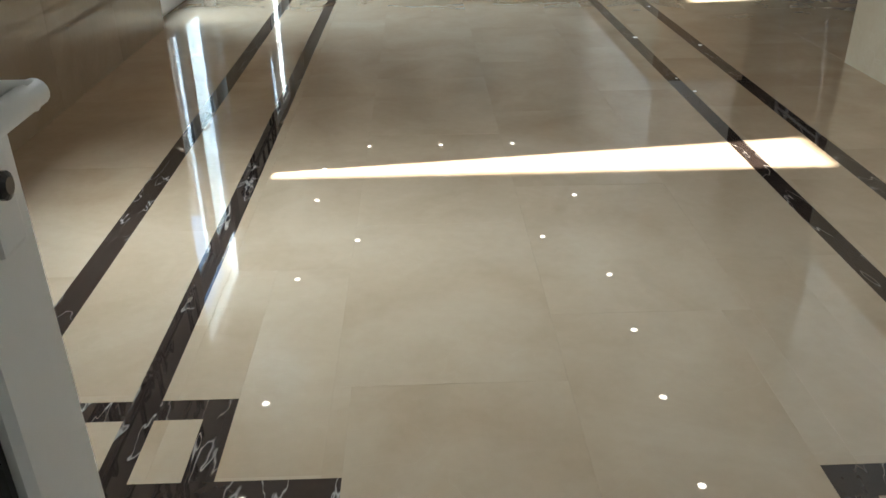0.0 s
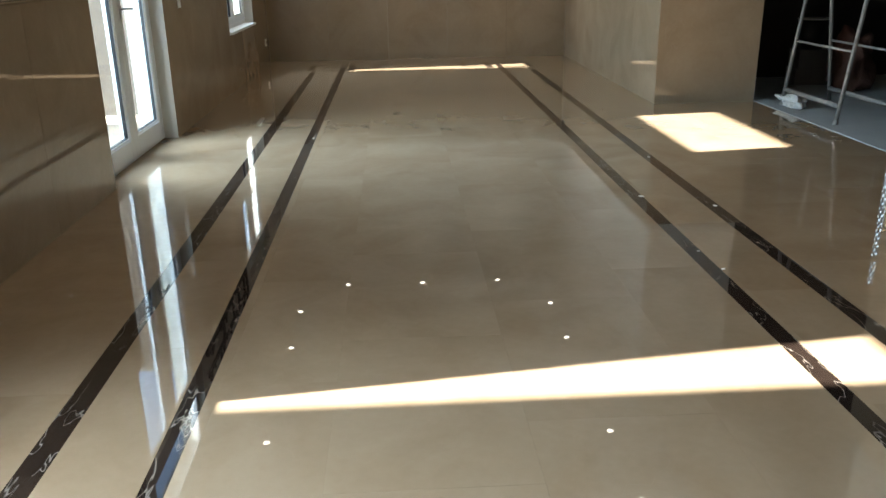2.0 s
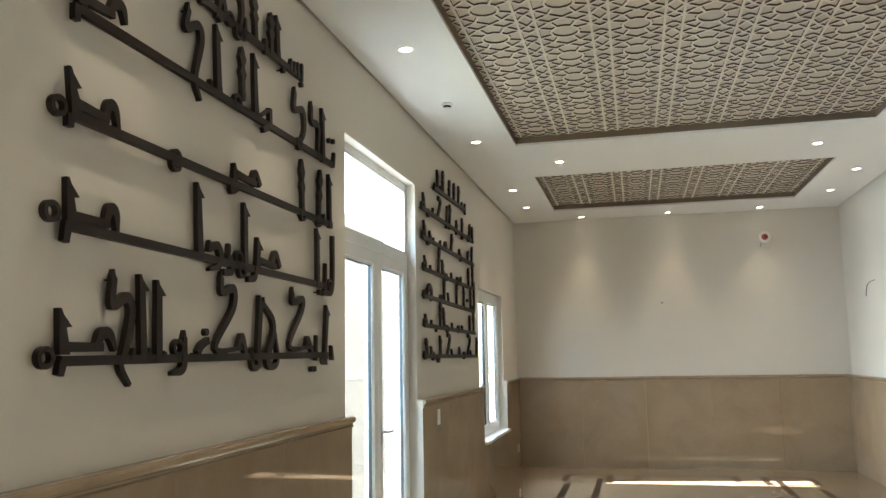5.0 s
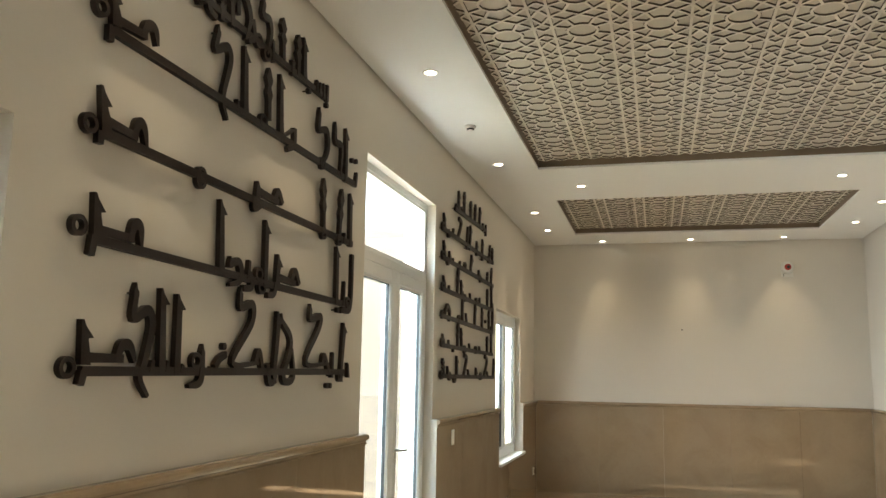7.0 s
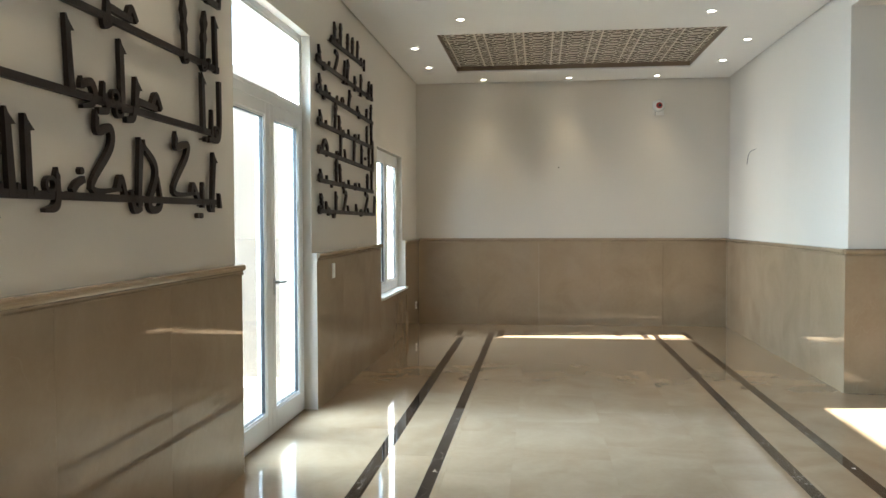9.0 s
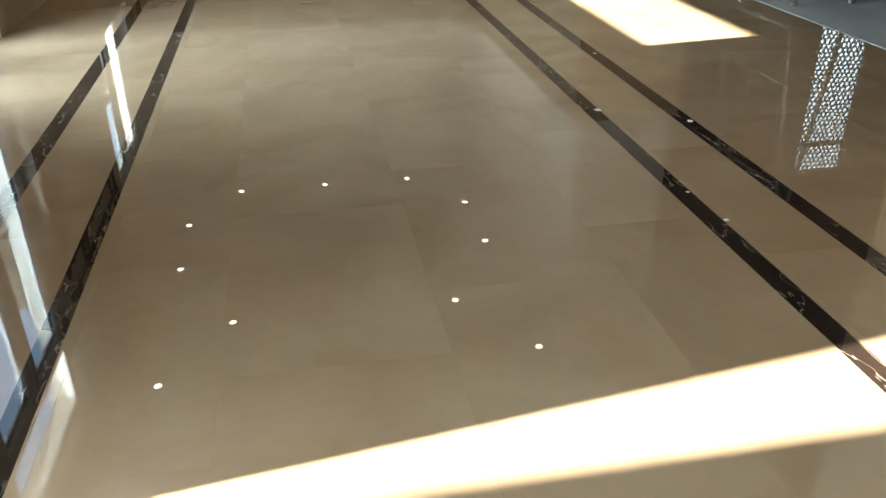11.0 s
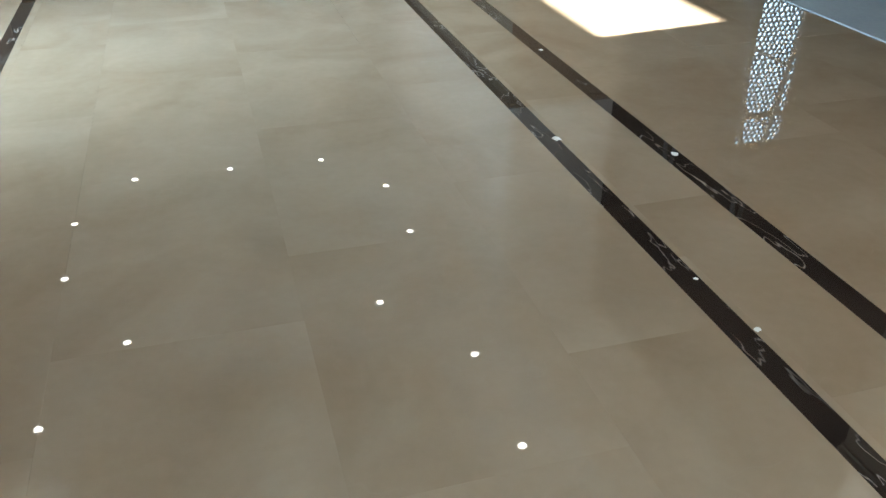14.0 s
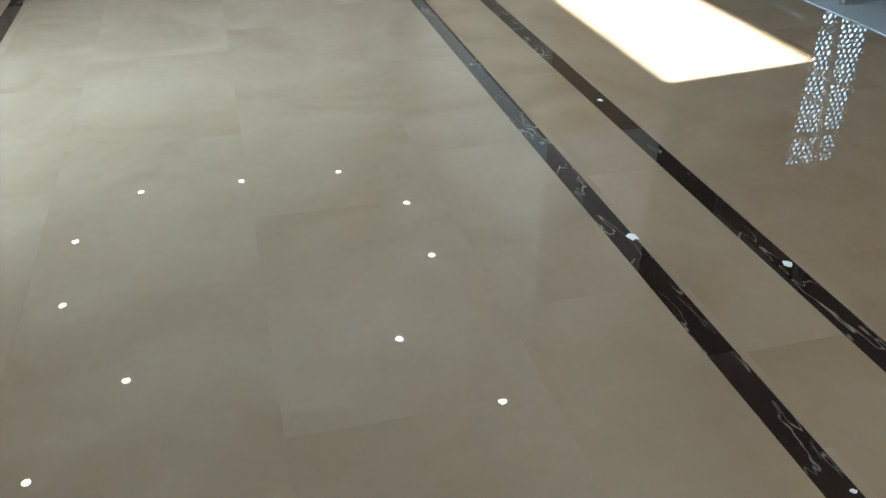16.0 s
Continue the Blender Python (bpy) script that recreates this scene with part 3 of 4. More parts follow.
def star_module(cx, cy, w, h):
    """One repeat of the star lattice."""
    out = []
    a, b, q = w / 2 - 0.052, h / 2, 0.078
    ring = [(cx + 0.084 * math.cos(k * math.tau / 12), cy + 0.084 * math.sin(k * math.tau / 12)) for k in range(12)]
    for k in range(12):
        out.append((*ring[k], *ring[(k + 1) % 12]))
    out += [(cx - a, cy - b, cx - a, cy + b), (cx + a, cy - b, cx + a, cy + b)]
    for s in (-1, 1):
        for t in (-1, 1):
            p1, p2 = (cx + s * a, cy + t * q), (cx + s * q, cy + t * a)
            c = math.cos(math.tau / 12)
            out.append((cx + s * 0.084 * c, cy + t * 0.042, *p1))
            out.append((cx + s * 0.042, cy + t * 0.084 * c, *p2))
            out.append((*p1, *p2))
            out.append((*p2, cx, cy + t * b))
            out.append((*p2, cx + s * a, cy + t * b))
            out.append((*p1, cx + s * (a + 0.052), cy + t * 0.125))
            out.append((cx + s * (a + 0.052), cy + t * 0.125, cx + s * a, cy + t * b))
            out.append((*p1, cx + s * (a + 0.052), cy + t * 0.03))
    return out


for x0, x1, y0, y1 in COFFERS:
    cof = base("ceiling_field", (0, 0, 0), "beige star-lattice ceiling field sunk behind a brown edge", "ceiling field", kind="structure")
    zt = H + 0.085
    part("coffer_edge", boxes(((x0 - 0.02, y0 - 0.02, H + 0.021), (x0 + 0.004, y1 + 0.02, zt)), ((x1 - 0.004, y0 - 0.02, H + 0.021), (x1 + 0.02, y1 + 0.02, zt)),
                              ((x0 + 0.004, y0 - 0.02, H + 0.021), (x1 - 0.004, y0 + 0.004, zt)), ((x0 + 0.004, y1 - 0.004, H + 0.021), (x1 - 0.004, y1 + 0.02, zt))), COFFER_SIDE, cof, "brown coffer edge")
    part("lattice_backing", boxes(((x0 - 0.02, y0 - 0.02, zt), (x1 + 0.02, y1 + 0.02, zt + 0.02))), LATTICE_BACK, cof, "taupe backing board")
    nx, ny = 7, max(1, round((y1 - y0) / 0.414))
    w, h = (x1 - x0) / nx, (y1 - y0) / ny
    bars = []
    for i in range(nx):
        for j in range(ny):
            bars += star_module(x0 + (i + 0.5) * w, y0 + (j + 0.5) * h, w, h)
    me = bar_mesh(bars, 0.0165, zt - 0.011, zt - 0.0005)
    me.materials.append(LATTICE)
    me.materials.append(LATTICE_SIDE)
    # beige on the downward face of each bar, dark brown on its sides
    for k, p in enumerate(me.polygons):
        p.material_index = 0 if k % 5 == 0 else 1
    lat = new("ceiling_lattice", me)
    lat.parent = cof

# ---- ceiling lamps ----
lamp = base("ceiling_downlight", (0, 0, H), "round white recessed downlight, lit", "downlight", "ceiling downlights")
part("ring", lathe(bmesh.new(), (0, 0, 0), [(0.052, 0.0), (0.052, -0.004), (0.046, -0.007), (0.035, -0.004), (0.033, 0.0)]), WHITE_PLASTIC, lamp, smooth=True)
part("lens", lathe(bmesh.new(), (0, 0, 0), [(0.033, -0.001), (0.033, -0.0035), (0.026, -0.0045)]), LAMP_GLOW, lamp, "glowing lamp lens")
SPOTS = [(-1.79, 8.26), (-1.79, 6.01), (-1.79, 4.84), (-1.79, 10.46), (-1.79, 11.61), (1.77, 8.20), (1.77, 7.05), (1.77, 5.95), (1.77, 4.84), (1.765, 10.46), (1.76, 11.60),
         (-1.162, 9.22), (1.143, 9.20), (-1.17, 12.575), (-0.03, 12.575), (1.12, 12.55), (-1.79, 3.72), (1.77, 3.72)]
for k, (x, y) in enumerate(SPOTS):
    if k == 0:
        lamp.location = (x, y, H)
    else:
        copy_thing(lamp, pose(x, y, H))
    data = bpy.data.lights.new("downlight_beam", "SPOT")
    data.energy, data.spot_size, data.spot_blend, data.shadow_soft_size, data.color = 2.4, radians(66), 1.0, 0.03, (1.0, 0.86, 0.66)
    beam = new("downlight_beam", data)
    beam.location = (x, y, H - 0.012)

smoke = base("smoke_detector", (-1.79, 7.13, H), "round white smoke detector on the ceiling", "smoke detector")
part("housing", lathe(bmesh.new(), (0, 0, 0), [(0.042, 0), (0.042, -0.008), (0.036, -0.014), (0.022, -0.016), (0.0221, -0.03), (0.014, -0.034)]), WHITE_PLASTIC, smoke, smooth=True)
part("sensor_slot", lathe(bmesh.new(), (0, 0, 0), [(0.0222, -0.0165), (0.0275, -0.0200), (0.0275, -0.0270), (0.0222, -0.0290)]), BLACK, smoke, "dark sensor slot")

# ---- outdoors ----
structure("ground", boxes(((-400, -400, -0.3), (400, 400, -0.12))), SAND, "pale paving and sand outside", "ground")
structure("boundary_wall", boxes(((-5.1, 4.3, -0.12), (-4.9, 8.6, 3.80))), RENDERED, "tall white rendered boundary wall", "wall")
# two unseen blocks, added to trim the sun through each window to a band
structure("outhouse_near", boxes(((-7.5, 0.6, -0.12), (-2.75, 2.50, 3.0))), GREY_BLOCK, "added unseen grey block that narrows the sun at the window", "outhouse")
structure("outhouse_far", boxes(((-7.5, 9.3, -0.12), (-2.75, 10.88, 3.0))), GREY_BLOCK, "added unseen grey block that narrows the sun at the window", "outhouse")
structure("roof", boxes(((xo, YN - T, H + 0.301), (9.2, YF + T, H + 0.45))), RENDERED, "flat roof slab", "roof")


# ---- dark wooden script on the west wall ----
# strokes by kind and place (along the wall, height): b base line, a upright with barb, k notched upright, o eye, s curved stroke, t tooth, d dot
SCRIPT_NEAR = {
    "A": [("b", 3.85, 2.92, 5.17, 2.93), ("s", 3.87, 2.93, 3.90, 2.90), ("s", 3.94, 3.02, 3.97, 2.88), ("s", 4.06, 3.05, 4.03, 2.91, 4.09, 2.88), ("k", 4.13, 2.89, 4.12, 2.99), ("k", 4.21, 2.90, 4.18, 3.12), ("k", 4.25, 2.97, 4.22, 3.15), ("s", 4.26, 3.09, 4.32, 3.05, 4.35, 2.99, 4.32, 2.89), ("s", 4.37, 3.00, 4.39, 2.93, 4.34, 2.89), ("o", 4.43, 2.93), ("s", 4.46, 3.11, 4.46, 3.06, 4.52, 3.06, 4.54, 3.00, 4.51, 2.90), ("t", 4.57, 2.90, 4.56, 2.99), ("k", 4.67, 2.94, 4.65, 3.13), ("o", 4.51, 2.90), ("k", 4.83, 2.92, 4.82, 3.12), ("a", 4.90, 2.95, 4.89, 3.13), ("s", 4.77, 2.97, 4.77, 2.90), ("t", 5.05, 2.93, 5.05, 2.98), ("t", 5.09, 2.93, 5.09, 2.98), ("t", 5.14, 2.92, 5.13, 2.99), ("t", 5.18, 2.92, 5.18, 3.00), ("d", 4.96, 2.89), ("d", 5.18, 2.89)],
    "B": [("o", 3.44, 2.63), ("a", 3.51, 2.61, 3.49, 2.73), ("s", 3.50, 2.62, 3.67, 2.63), ("s", 3.65, 2.63, 3.67, 2.67, 3.71, 2.67, 3.73, 2.62), ("s", 3.49, 2.59, 3.49, 2.54), ("b", 3.50, 2.58, 5.65, 2.58), ("s", 4.11, 2.83, 4.10, 2.76, 4.18, 2.80, 4.21, 2.75, 4.17, 2.59, 4.21, 2.51), ("a", 4.35, 2.60, 4.33, 2.86), ("t", 4.29, 2.59, 4.28, 2.62), ("k", 4.56, 2.62, 4.54, 2.85), ("o", 4.51, 2.60), ("a", 4.68, 2.61, 4.66, 2.86), ("t", 4.73, 2.61, 4.80, 2.65), ("s", 4.82, 2.66, 4.82, 2.58, 4.75, 2.54), ("s", 5.10, 2.82, 5.10, 2.74, 5.20, 2.76, 5.22, 2.66, 5.14, 2.55), ("o", 5.16, 2.58), ("s", 5.31, 2.81, 5.32, 2.74, 5.41, 2.73, 5.40, 2.57), ("a", 5.48, 2.57, 5.47, 2.85), ("t", 5.63, 2.58, 5.64, 2.65), ("d", 5.57, 2.70), ("d", 5.63, 2.71)],
    "C": [("o", 3.43, 2.26), ("a", 3.50, 2.27, 3.48, 2.39), ("s", 3.49, 2.29, 3.66, 2.28), ("s", 3.64, 2.28, 3.66, 2.33, 3.69, 2.32, 3.71, 2.26), ("s", 3.48, 2.25, 3.48, 2.21), ("b", 3.48, 2.25, 5.62, 2.24), ("o", 4.05, 2.25), ("o", 4.05, 2.23), ("a", 4.49, 2.26, 4.50, 2.33), ("s", 4.47, 2.26, 4.47, 2.21, 4.52, 2.23), ("s", 4.51, 2.29, 4.69, 2.28), ("s", 4.65, 2.28, 4.68, 2.33, 4.73, 2.28), ("k", 5.21, 2.23, 5.19, 2.51), ("o", 5.21, 2.23), ("k", 5.42, 2.23, 5.44, 2.51), ("o", 5.42, 2.23), ("a", 5.58, 2.23, 5.57, 2.51), ("t", 5.48, 2.23, 5.49, 2.28)],
    "D": [("o", 3.42, 1.95), ("a", 3.50, 1.94, 3.49, 2.06), ("s", 3.49, 1.95, 3.68, 1.95), ("s", 3.66, 1.95, 3.68, 2.00, 3.71, 1.99, 3.72, 1.93), ("s", 3.49, 1.93, 3.48, 1.87), ("b", 3.48, 1.92, 5.61, 1.90), ("a", 4.23, 1.93, 4.21, 2.19), ("s", 4.30, 1.95, 4.36, 1.97, 4.39, 1.93, 4.37, 1.89, 4.30, 1.87), ("t", 4.45, 1.92, 4.45, 1.99), ("s", 4.46, 1.94, 4.48, 1.88, 4.41, 1.87), ("o", 4.54, 1.94), ("a", 4.60, 1.90, 4.59, 2.18), ("o", 4.57, 1.89), ("a", 4.71, 1.93, 4.72, 2.05), ("s", 4.73, 1.95, 4.90, 1.94), ("s", 4.85, 1.94, 4.89, 2.00, 4.94, 1.94), ("s", 4.70, 1.92, 4.68, 1.87, 4.62, 1.86), ("a", 5.41, 1.90, 5.40, 2.19), ("t", 5.51, 1.90, 5.51, 2.02), ("s", 5.62, 2.18, 5.61, 1.89, 5.49, 1.87), ("o", 5.57, 1.91), ("d", 5.43, 1.86), ("d", 5.48, 1.86)],
    "E": [("o", 3.42, 1.54), ("a", 3.49, 1.56, 3.48, 1.68), ("s", 3.48, 1.57, 3.67, 1.57), ("s", 3.64, 1.57, 3.66, 1.61, 3.70, 1.61, 3.73, 1.56), ("s", 3.49, 1.53, 3.48, 1.49), ("b", 3.48, 1.53, 5.56, 1.54), ("s", 3.71, 1.78, 3.71, 1.70, 3.78, 1.73, 3.81, 1.68, 3.78, 1.56, 3.76, 1.51, 3.81, 1.45), ("a", 3.88, 1.53, 3.86, 1.81), ("a", 3.97, 1.53, 3.96, 1.80), ("t", 3.82, 1.54, 3.82, 1.57), ("t", 3.91, 1.54, 3.91, 1.57), ("t", 4.00, 1.54, 4.00, 1.56), ("o", 4.09, 1.57), ("s", 4.13, 1.60, 4.13, 1.52, 4.11, 1.49, 4.05, 1.48)],
    "F": [("s", 4.23, 1.55, 4.26, 1.58, 4.31, 1.60), ("d", 4.29, 1.63), ("s", 4.40, 1.84, 4.41, 1.79, 4.50, 1.81, 4.50, 1.73, 4.36, 1.57, 4.58, 1.57), ("s", 4.55, 1.57, 4.58, 1.62, 4.62, 1.54), ("a", 4.73, 1.52, 4.75, 1.80), ("s", 4.66, 1.57, 4.69, 1.49, 4.75, 1.50), ("s", 4.78, 1.76, 4.87, 1.70, 4.88, 1.63, 4.82, 1.52, 4.87, 1.49, 4.93, 1.52, 4.90, 1.64), ("s", 5.09, 1.83, 5.10, 1.79, 5.21, 1.81, 5.20, 1.75, 5.06, 1.58, 5.34, 1.58), ("s", 5.26, 1.58, 5.28, 1.62, 5.35, 1.54), ("t", 5.39, 1.52, 5.39, 1.64), ("a", 5.51, 1.50, 5.54, 1.80), ("o", 5.50, 1.52), ("t", 5.62, 1.52, 5.60, 1.59), ("d", 5.33, 1.47), ("d", 5.37, 1.47)],
}
SCRIPT_FAR = {
    "A": [("b", 8.01, 2.92, 9.29, 2.95), ("a", 8.15, 2.94, 8.15, 3.10), ("k", 8.35, 2.94, 8.36, 3.14), ("o", 8.07, 2.94), ("o", 8.26, 2.95), ("k", 8.60, 2.93, 8.62, 3.11), ("k", 8.79, 2.93, 8.81, 3.12), ("a", 8.99, 2.94, 9.02, 3.13), ("t", 9.15, 2.93, 9.15, 3.00), ("t", 9.29, 2.93, 9.29, 3.01), ("d", 9.29, 2.91)],
    "B": [("b", 7.60, 2.68, 9.70, 2.68), ("o", 7.62, 2.70), ("o", 7.80, 2.67), ("a", 7.67, 2.69, 7.65, 2.81), ("t", 7.94, 2.69, 7.96, 2.74), ("s", 8.15, 2.86, 8.24, 2.83, 8.12, 2.68), ("a", 8.46, 2.65, 8.51, 2.85), ("a", 8.58, 2.66, 8.62, 2.88), ("a", 8.87, 2.65, 8.89, 2.78), ("a", 9.13, 2.64, 9.15, 2.84), ("k", 9.49, 2.65, 9.52, 2.84), ("k", 9.64, 2.66, 9.64, 2.83), ("o", 9.43, 2.68)],
    "C": [("b", 7.61, 2.45, 9.70, 2.44), ("o", 7.63, 2.47), ("o", 7.79, 2.44), ("a", 7.68, 2.46, 7.66, 2.59), ("a", 7.85, 2.46, 7.85, 2.53), ("t", 7.95, 2.45, 7.96, 2.49), ("t", 8.19, 2.45, 8.21, 2.50), ("o", 8.40, 2.48), ("a", 8.63, 2.46, 8.68, 2.62), ("a", 8.97, 2.46, 9.00, 2.52), ("o", 9.05, 2.44), ("k", 9.38, 2.44, 9.40, 2.55), ("k", 9.58, 2.44, 9.61, 2.62)],
    "D": [("b", 7.62, 2.20, 9.70, 2.19), ("o", 7.64, 2.22), ("a", 7.69, 2.22, 7.67, 2.31), ("t", 7.84, 2.22, 7.84, 2.25), ("k", 8.13, 2.21, 8.17, 2.44), ("a", 8.28, 2.21, 8.28, 2.34), ("o", 8.41, 2.20), ("t", 8.63, 2.20, 8.61, 2.26), ("o", 8.88, 2.21), ("t", 9.03, 2.19, 9.03, 2.26), ("k", 9.40, 2.20, 9.40, 2.38), ("k", 9.61, 2.20, 9.61, 2.46)],
    "E": [("b", 7.63, 1.99, 9.70, 1.96), ("o", 7.64, 2.00), ("s", 7.73, 2.02, 7.80, 2.08, 7.88, 2.03, 7.85, 1.96), ("a", 8.33, 1.98, 8.34, 2.25), ("o", 8.20, 2.00), ("t", 8.50, 1.98, 8.46, 2.07), ("a", 8.83, 1.97, 8.85, 2.19), ("a", 9.16, 1.97, 9.16, 2.17), ("d", 9.32, 2.05), ("k", 9.49, 1.97, 9.49, 2.17), ("k", 9.67, 1.97, 9.67, 2.26)],
    "F": [("b", 7.64, 1.76, 9.70, 1.74), ("o", 7.65, 1.78), ("a", 7.69, 1.76, 7.67, 1.85), ("t", 7.85, 1.76, 7.85, 1.81), ("d", 8.01, 1.73), ("k", 8.17, 1.75, 8.18, 1.98), ("a", 8.31, 1.76, 8.29, 1.93), ("o", 8.42, 1.75), ("t", 8.62, 1.76, 8.60, 1.81), ("o", 8.88, 1.76), ("t", 9.06, 1.75, 9.03, 1.80), ("k", 9.41, 1.75, 9.41, 1.91), ("k", 9.61, 1.74, 9.61, 2.02)],
    "G": [("b", 7.64, 1.52, 9.72, 1.51), ("o", 7.64, 1.53), ("k", 7.72, 1.52, 7.67, 1.66), ("o", 7.90, 1.52), ("a", 7.84, 1.52, 7.84, 1.60), ("a", 8.15, 1.52, 8.15, 1.69), ("o", 8.07, 1.50), ("s", 8.42, 1.70, 8.51, 1.67, 8.40, 1.52), ("t", 8.60, 1.52, 8.56, 1.58), ("a", 8.91, 1.51, 8.91, 1.60), ("o", 9.11, 1.52), ("s", 9.30, 1.71, 9.41, 1.67, 9.27, 1.52), ("t", 9.44, 1.52, 9.41, 1.57), ("a", 9.72, 1.51, 9.76, 1.70)],
}


def smooth_line(pts):
    if len(pts) < 3:
        return [Vector(p) for p in pts]
    p = [Vector(q) for q in pts]
    p = [p[0] * 2 - p[1]] + p + [p[-1] * 2 - p[-2]]
    out = []
    for i in range(1, len(p) - 2):
        for k in range(6):
            t = k / 6
            a, b, c, d = p[i - 1], p[i], p[i + 1], p[i + 2]
            out.append(0.5 * ((2 * b) + (c - a) * t + (2 * a - 5 * b + 4 * c - d) * t * t + (3 * b - 3 * c + d - a) * t ** 3))
    out.append(p[-2])
    return out


def extrude_outline(bm, outline, xf, xb):
    front = [bm.verts.new((xf, y, z)) for y, z in outline]
    back = [bm.verts.new((xb, y, z)) for y, z in outline]
    n = len(outline)
    bm.faces.new(front)
    bm.faces.new(back[::-1])
    for k in range(n):
        bm.faces.new((front[k], front[(k + 1) % n], back[(k + 1) % n], back[k]))


def ribbon(bm, line, w0, w1, xf, xb, belly=0.0):
    left, right = [], []
    for k, p in enumerate(line):
        d = (line[min(k + 1, len(line) - 1)] - line[max(k - 1, 0)]).normalized()
        n = Vector((-d.y, d.x))
        u = k / max(1, len(line) - 1)
        w = w0 + (w1 - w0) * u + belly * math.sin(math.pi * u)
        left.append(p + n * w / 2)
        right.append(p - n * w / 2)
    vs = [[bm.verts.new((x, q.x, q.y)) for q in side] for x in (xf, xb) for side in (left, right)]
    fl, fr, bl, br = vs
    for k in range(len(line) - 1):
        bm.faces.new((fl[k], fl[k + 1], fr[k + 1], fr[k]))
        bm.faces.new((bl[k], br[k], br[k + 1], bl[k + 1]))
        bm.faces.new((fl[k], bl[k], bl[k + 1], fl[k + 1]))
        bm.faces.new((fr[k], fr[k + 1], br[k + 1], br[k]))
    bm.faces.new((fl[0], fr[0], br[0], bl[0]))
    bm.faces.new((fl[-1], bl[-1], br[-1], fr[-1]))


def stroke(kind, v, s, xf, xb):
    bm = bmesh.new()
    pts = [(v[i], v[i + 1]) for i in range(0, len(v), 2)]
    if kind == "b":
        ribbon(bm, [Vector(pts[0]), Vector(pts[1])], 0.030 * s, 0.030 * s, xf, xb)
    elif kind == "s":
        if len(pts) > 3:
            ribbon(bm, smooth_line(pts), 0.024 * s, 0.014 * s, xf, xb, 0.016 * s)
            (y, z), w = pts[0], 0.013 * s
            extrude_outline(bm, [(y - w, z - 0.012 * s), (y + w, z - 0.012 * s), (y + w, z + 0.004 * s), (y + w * 0.3, z + 0.014 * s), (y - w * 0.2, z + 0.034 * s), (y - w, z + 0.008 * s)], xf + 0.0002, xb)
        else:
            ribbon(bm, smooth_line(pts), 0.031 * s, 0.026 * s, xf, xb)
    elif kind == "a":
        (yb, zb), (yt, zt) = pts
        w = 0.0175 * s
        extrude_outline(bm, [(yb - w, zb - 0.012), (yb + w * 1.5, zb - 0.012), (yb + w, zb + 0.03 * s), (yt + w, zt - 0.055 * s), (yt + w + 0.024 * s, zt - 0.052 * s), (yt + w * 0.2, zt - 0.018 * s), (yt - w * 0.4, zt), (yt - w, zt)], xf, xb)
    elif kind == "k":
        (yb, zb), (yt, zt) = pts
        w, h = 0.015 * s, zt - zb
        side = [(1.1, 0.0), (1.1, 0.38), (2.0, 0.50), (0.9, 0.63), (2.1, 0.78), (1.2, 0.88), (0.9, 0.94), (0.2, 1.0)]
        right = [(yb + (yt - yb) * q + w * p, zb + h * q) for p, q in side]
        left = [(yb + (yt - yb) * q - w * p * 0.9, zb + h * q) for p, q in side]
        extrude_outline(bm, right + left[::-1], xf, xb)
    elif kind == "t":
        (yb, zb), (yt, zt) = pts
        w = 0.013 * s
        extrude_outline(bm, [(yb - w, zb - 0.01), (yb + w, zb - 0.01), (yt + w, zt - 0.006), (yt - w * 0.2, zt)], xf, xb)
    elif kind == "d":
        y, z = pts[0]
        extrude_outline(bm, [(y + 0.015 * s * math.cos(k * math.tau / 8 + 0.4), z + 0.015 * s * math.sin(k * math.tau / 8 + 0.4)) for k in range(8)], xf, xb)
    elif kind == "o":
        y, z = pts[0]
        n, ro, ri = 20, 0.035 * s, 0.0195 * s
        rings = [[bm.verts.new((x, y + r * math.cos(k * math.tau / n), z + r * 0.92 * math.sin(k * math.tau / n))) for k in range(n)] for x, r in ((xf, ro), (xf, ri), (xb, ri), (xb, ro))]
        for i in range(4):
            for k in range(n):
                bm.faces.new((rings[i][k], rings[i][(k + 1) % n], rings[(i + 1) % 4][(k + 1) % n], rings[(i + 1) % 4][k]))
    return bm, pts[0]


def script_panel(rows, size, label):
    th = base("wall_calligraphy", (XL, 0, 0), label, "wall lettering")
    for row in rows.values():
        line, n = None, 0
        for kind, *v in row:
            xf = -2.106 + 0.0003 * n
            bm, at = stroke(kind, v, size, xf, xf - 0.02)
            if n % 3 == 0:
                rod(bm, (XL - 0.002, at[0], at[1]), (xf - 0.02, at[0], at[1]), 0.004, 6)
            ob = part("letter" if kind != "b" else "base_line", bm, WOOD)
            under(ob, th)
            n += 1


script_panel(SCRIPT_NEAR, 1.0, "large dark wooden script letters mounted on the cream wall")
script_panel(SCRIPT_FAR, 1.12, "smaller dense dark wooden script letters between door and window")

# ---- small fittings ----
sw = base("light_switch", (SL, 7.98, 1.035), "white switch plate on the marble wainscot", "switch")
under(part("plate", soft_box((SL - 0.001, 7.945, 0.975), (SL + 0.009, 8.015, 1.095), 0.003), WHITE_PLASTIC), sw)
under(part("rocker", soft_box((SL + 0.0092, 7.966, 1.005), (SL + 0.013, 7.994, 1.065), 0.002), WHITE_PLASTIC), sw)
so = base("wall_socket", (SL, 12.50, 0.29), "small white socket plate low on the wainscot", "socket")
under(part("plate", soft_box((SL - 0.001, 12.46, 0.24), (SL + 0.009, 12.54, 0.335), 0.003), WHITE_PLASTIC), so)
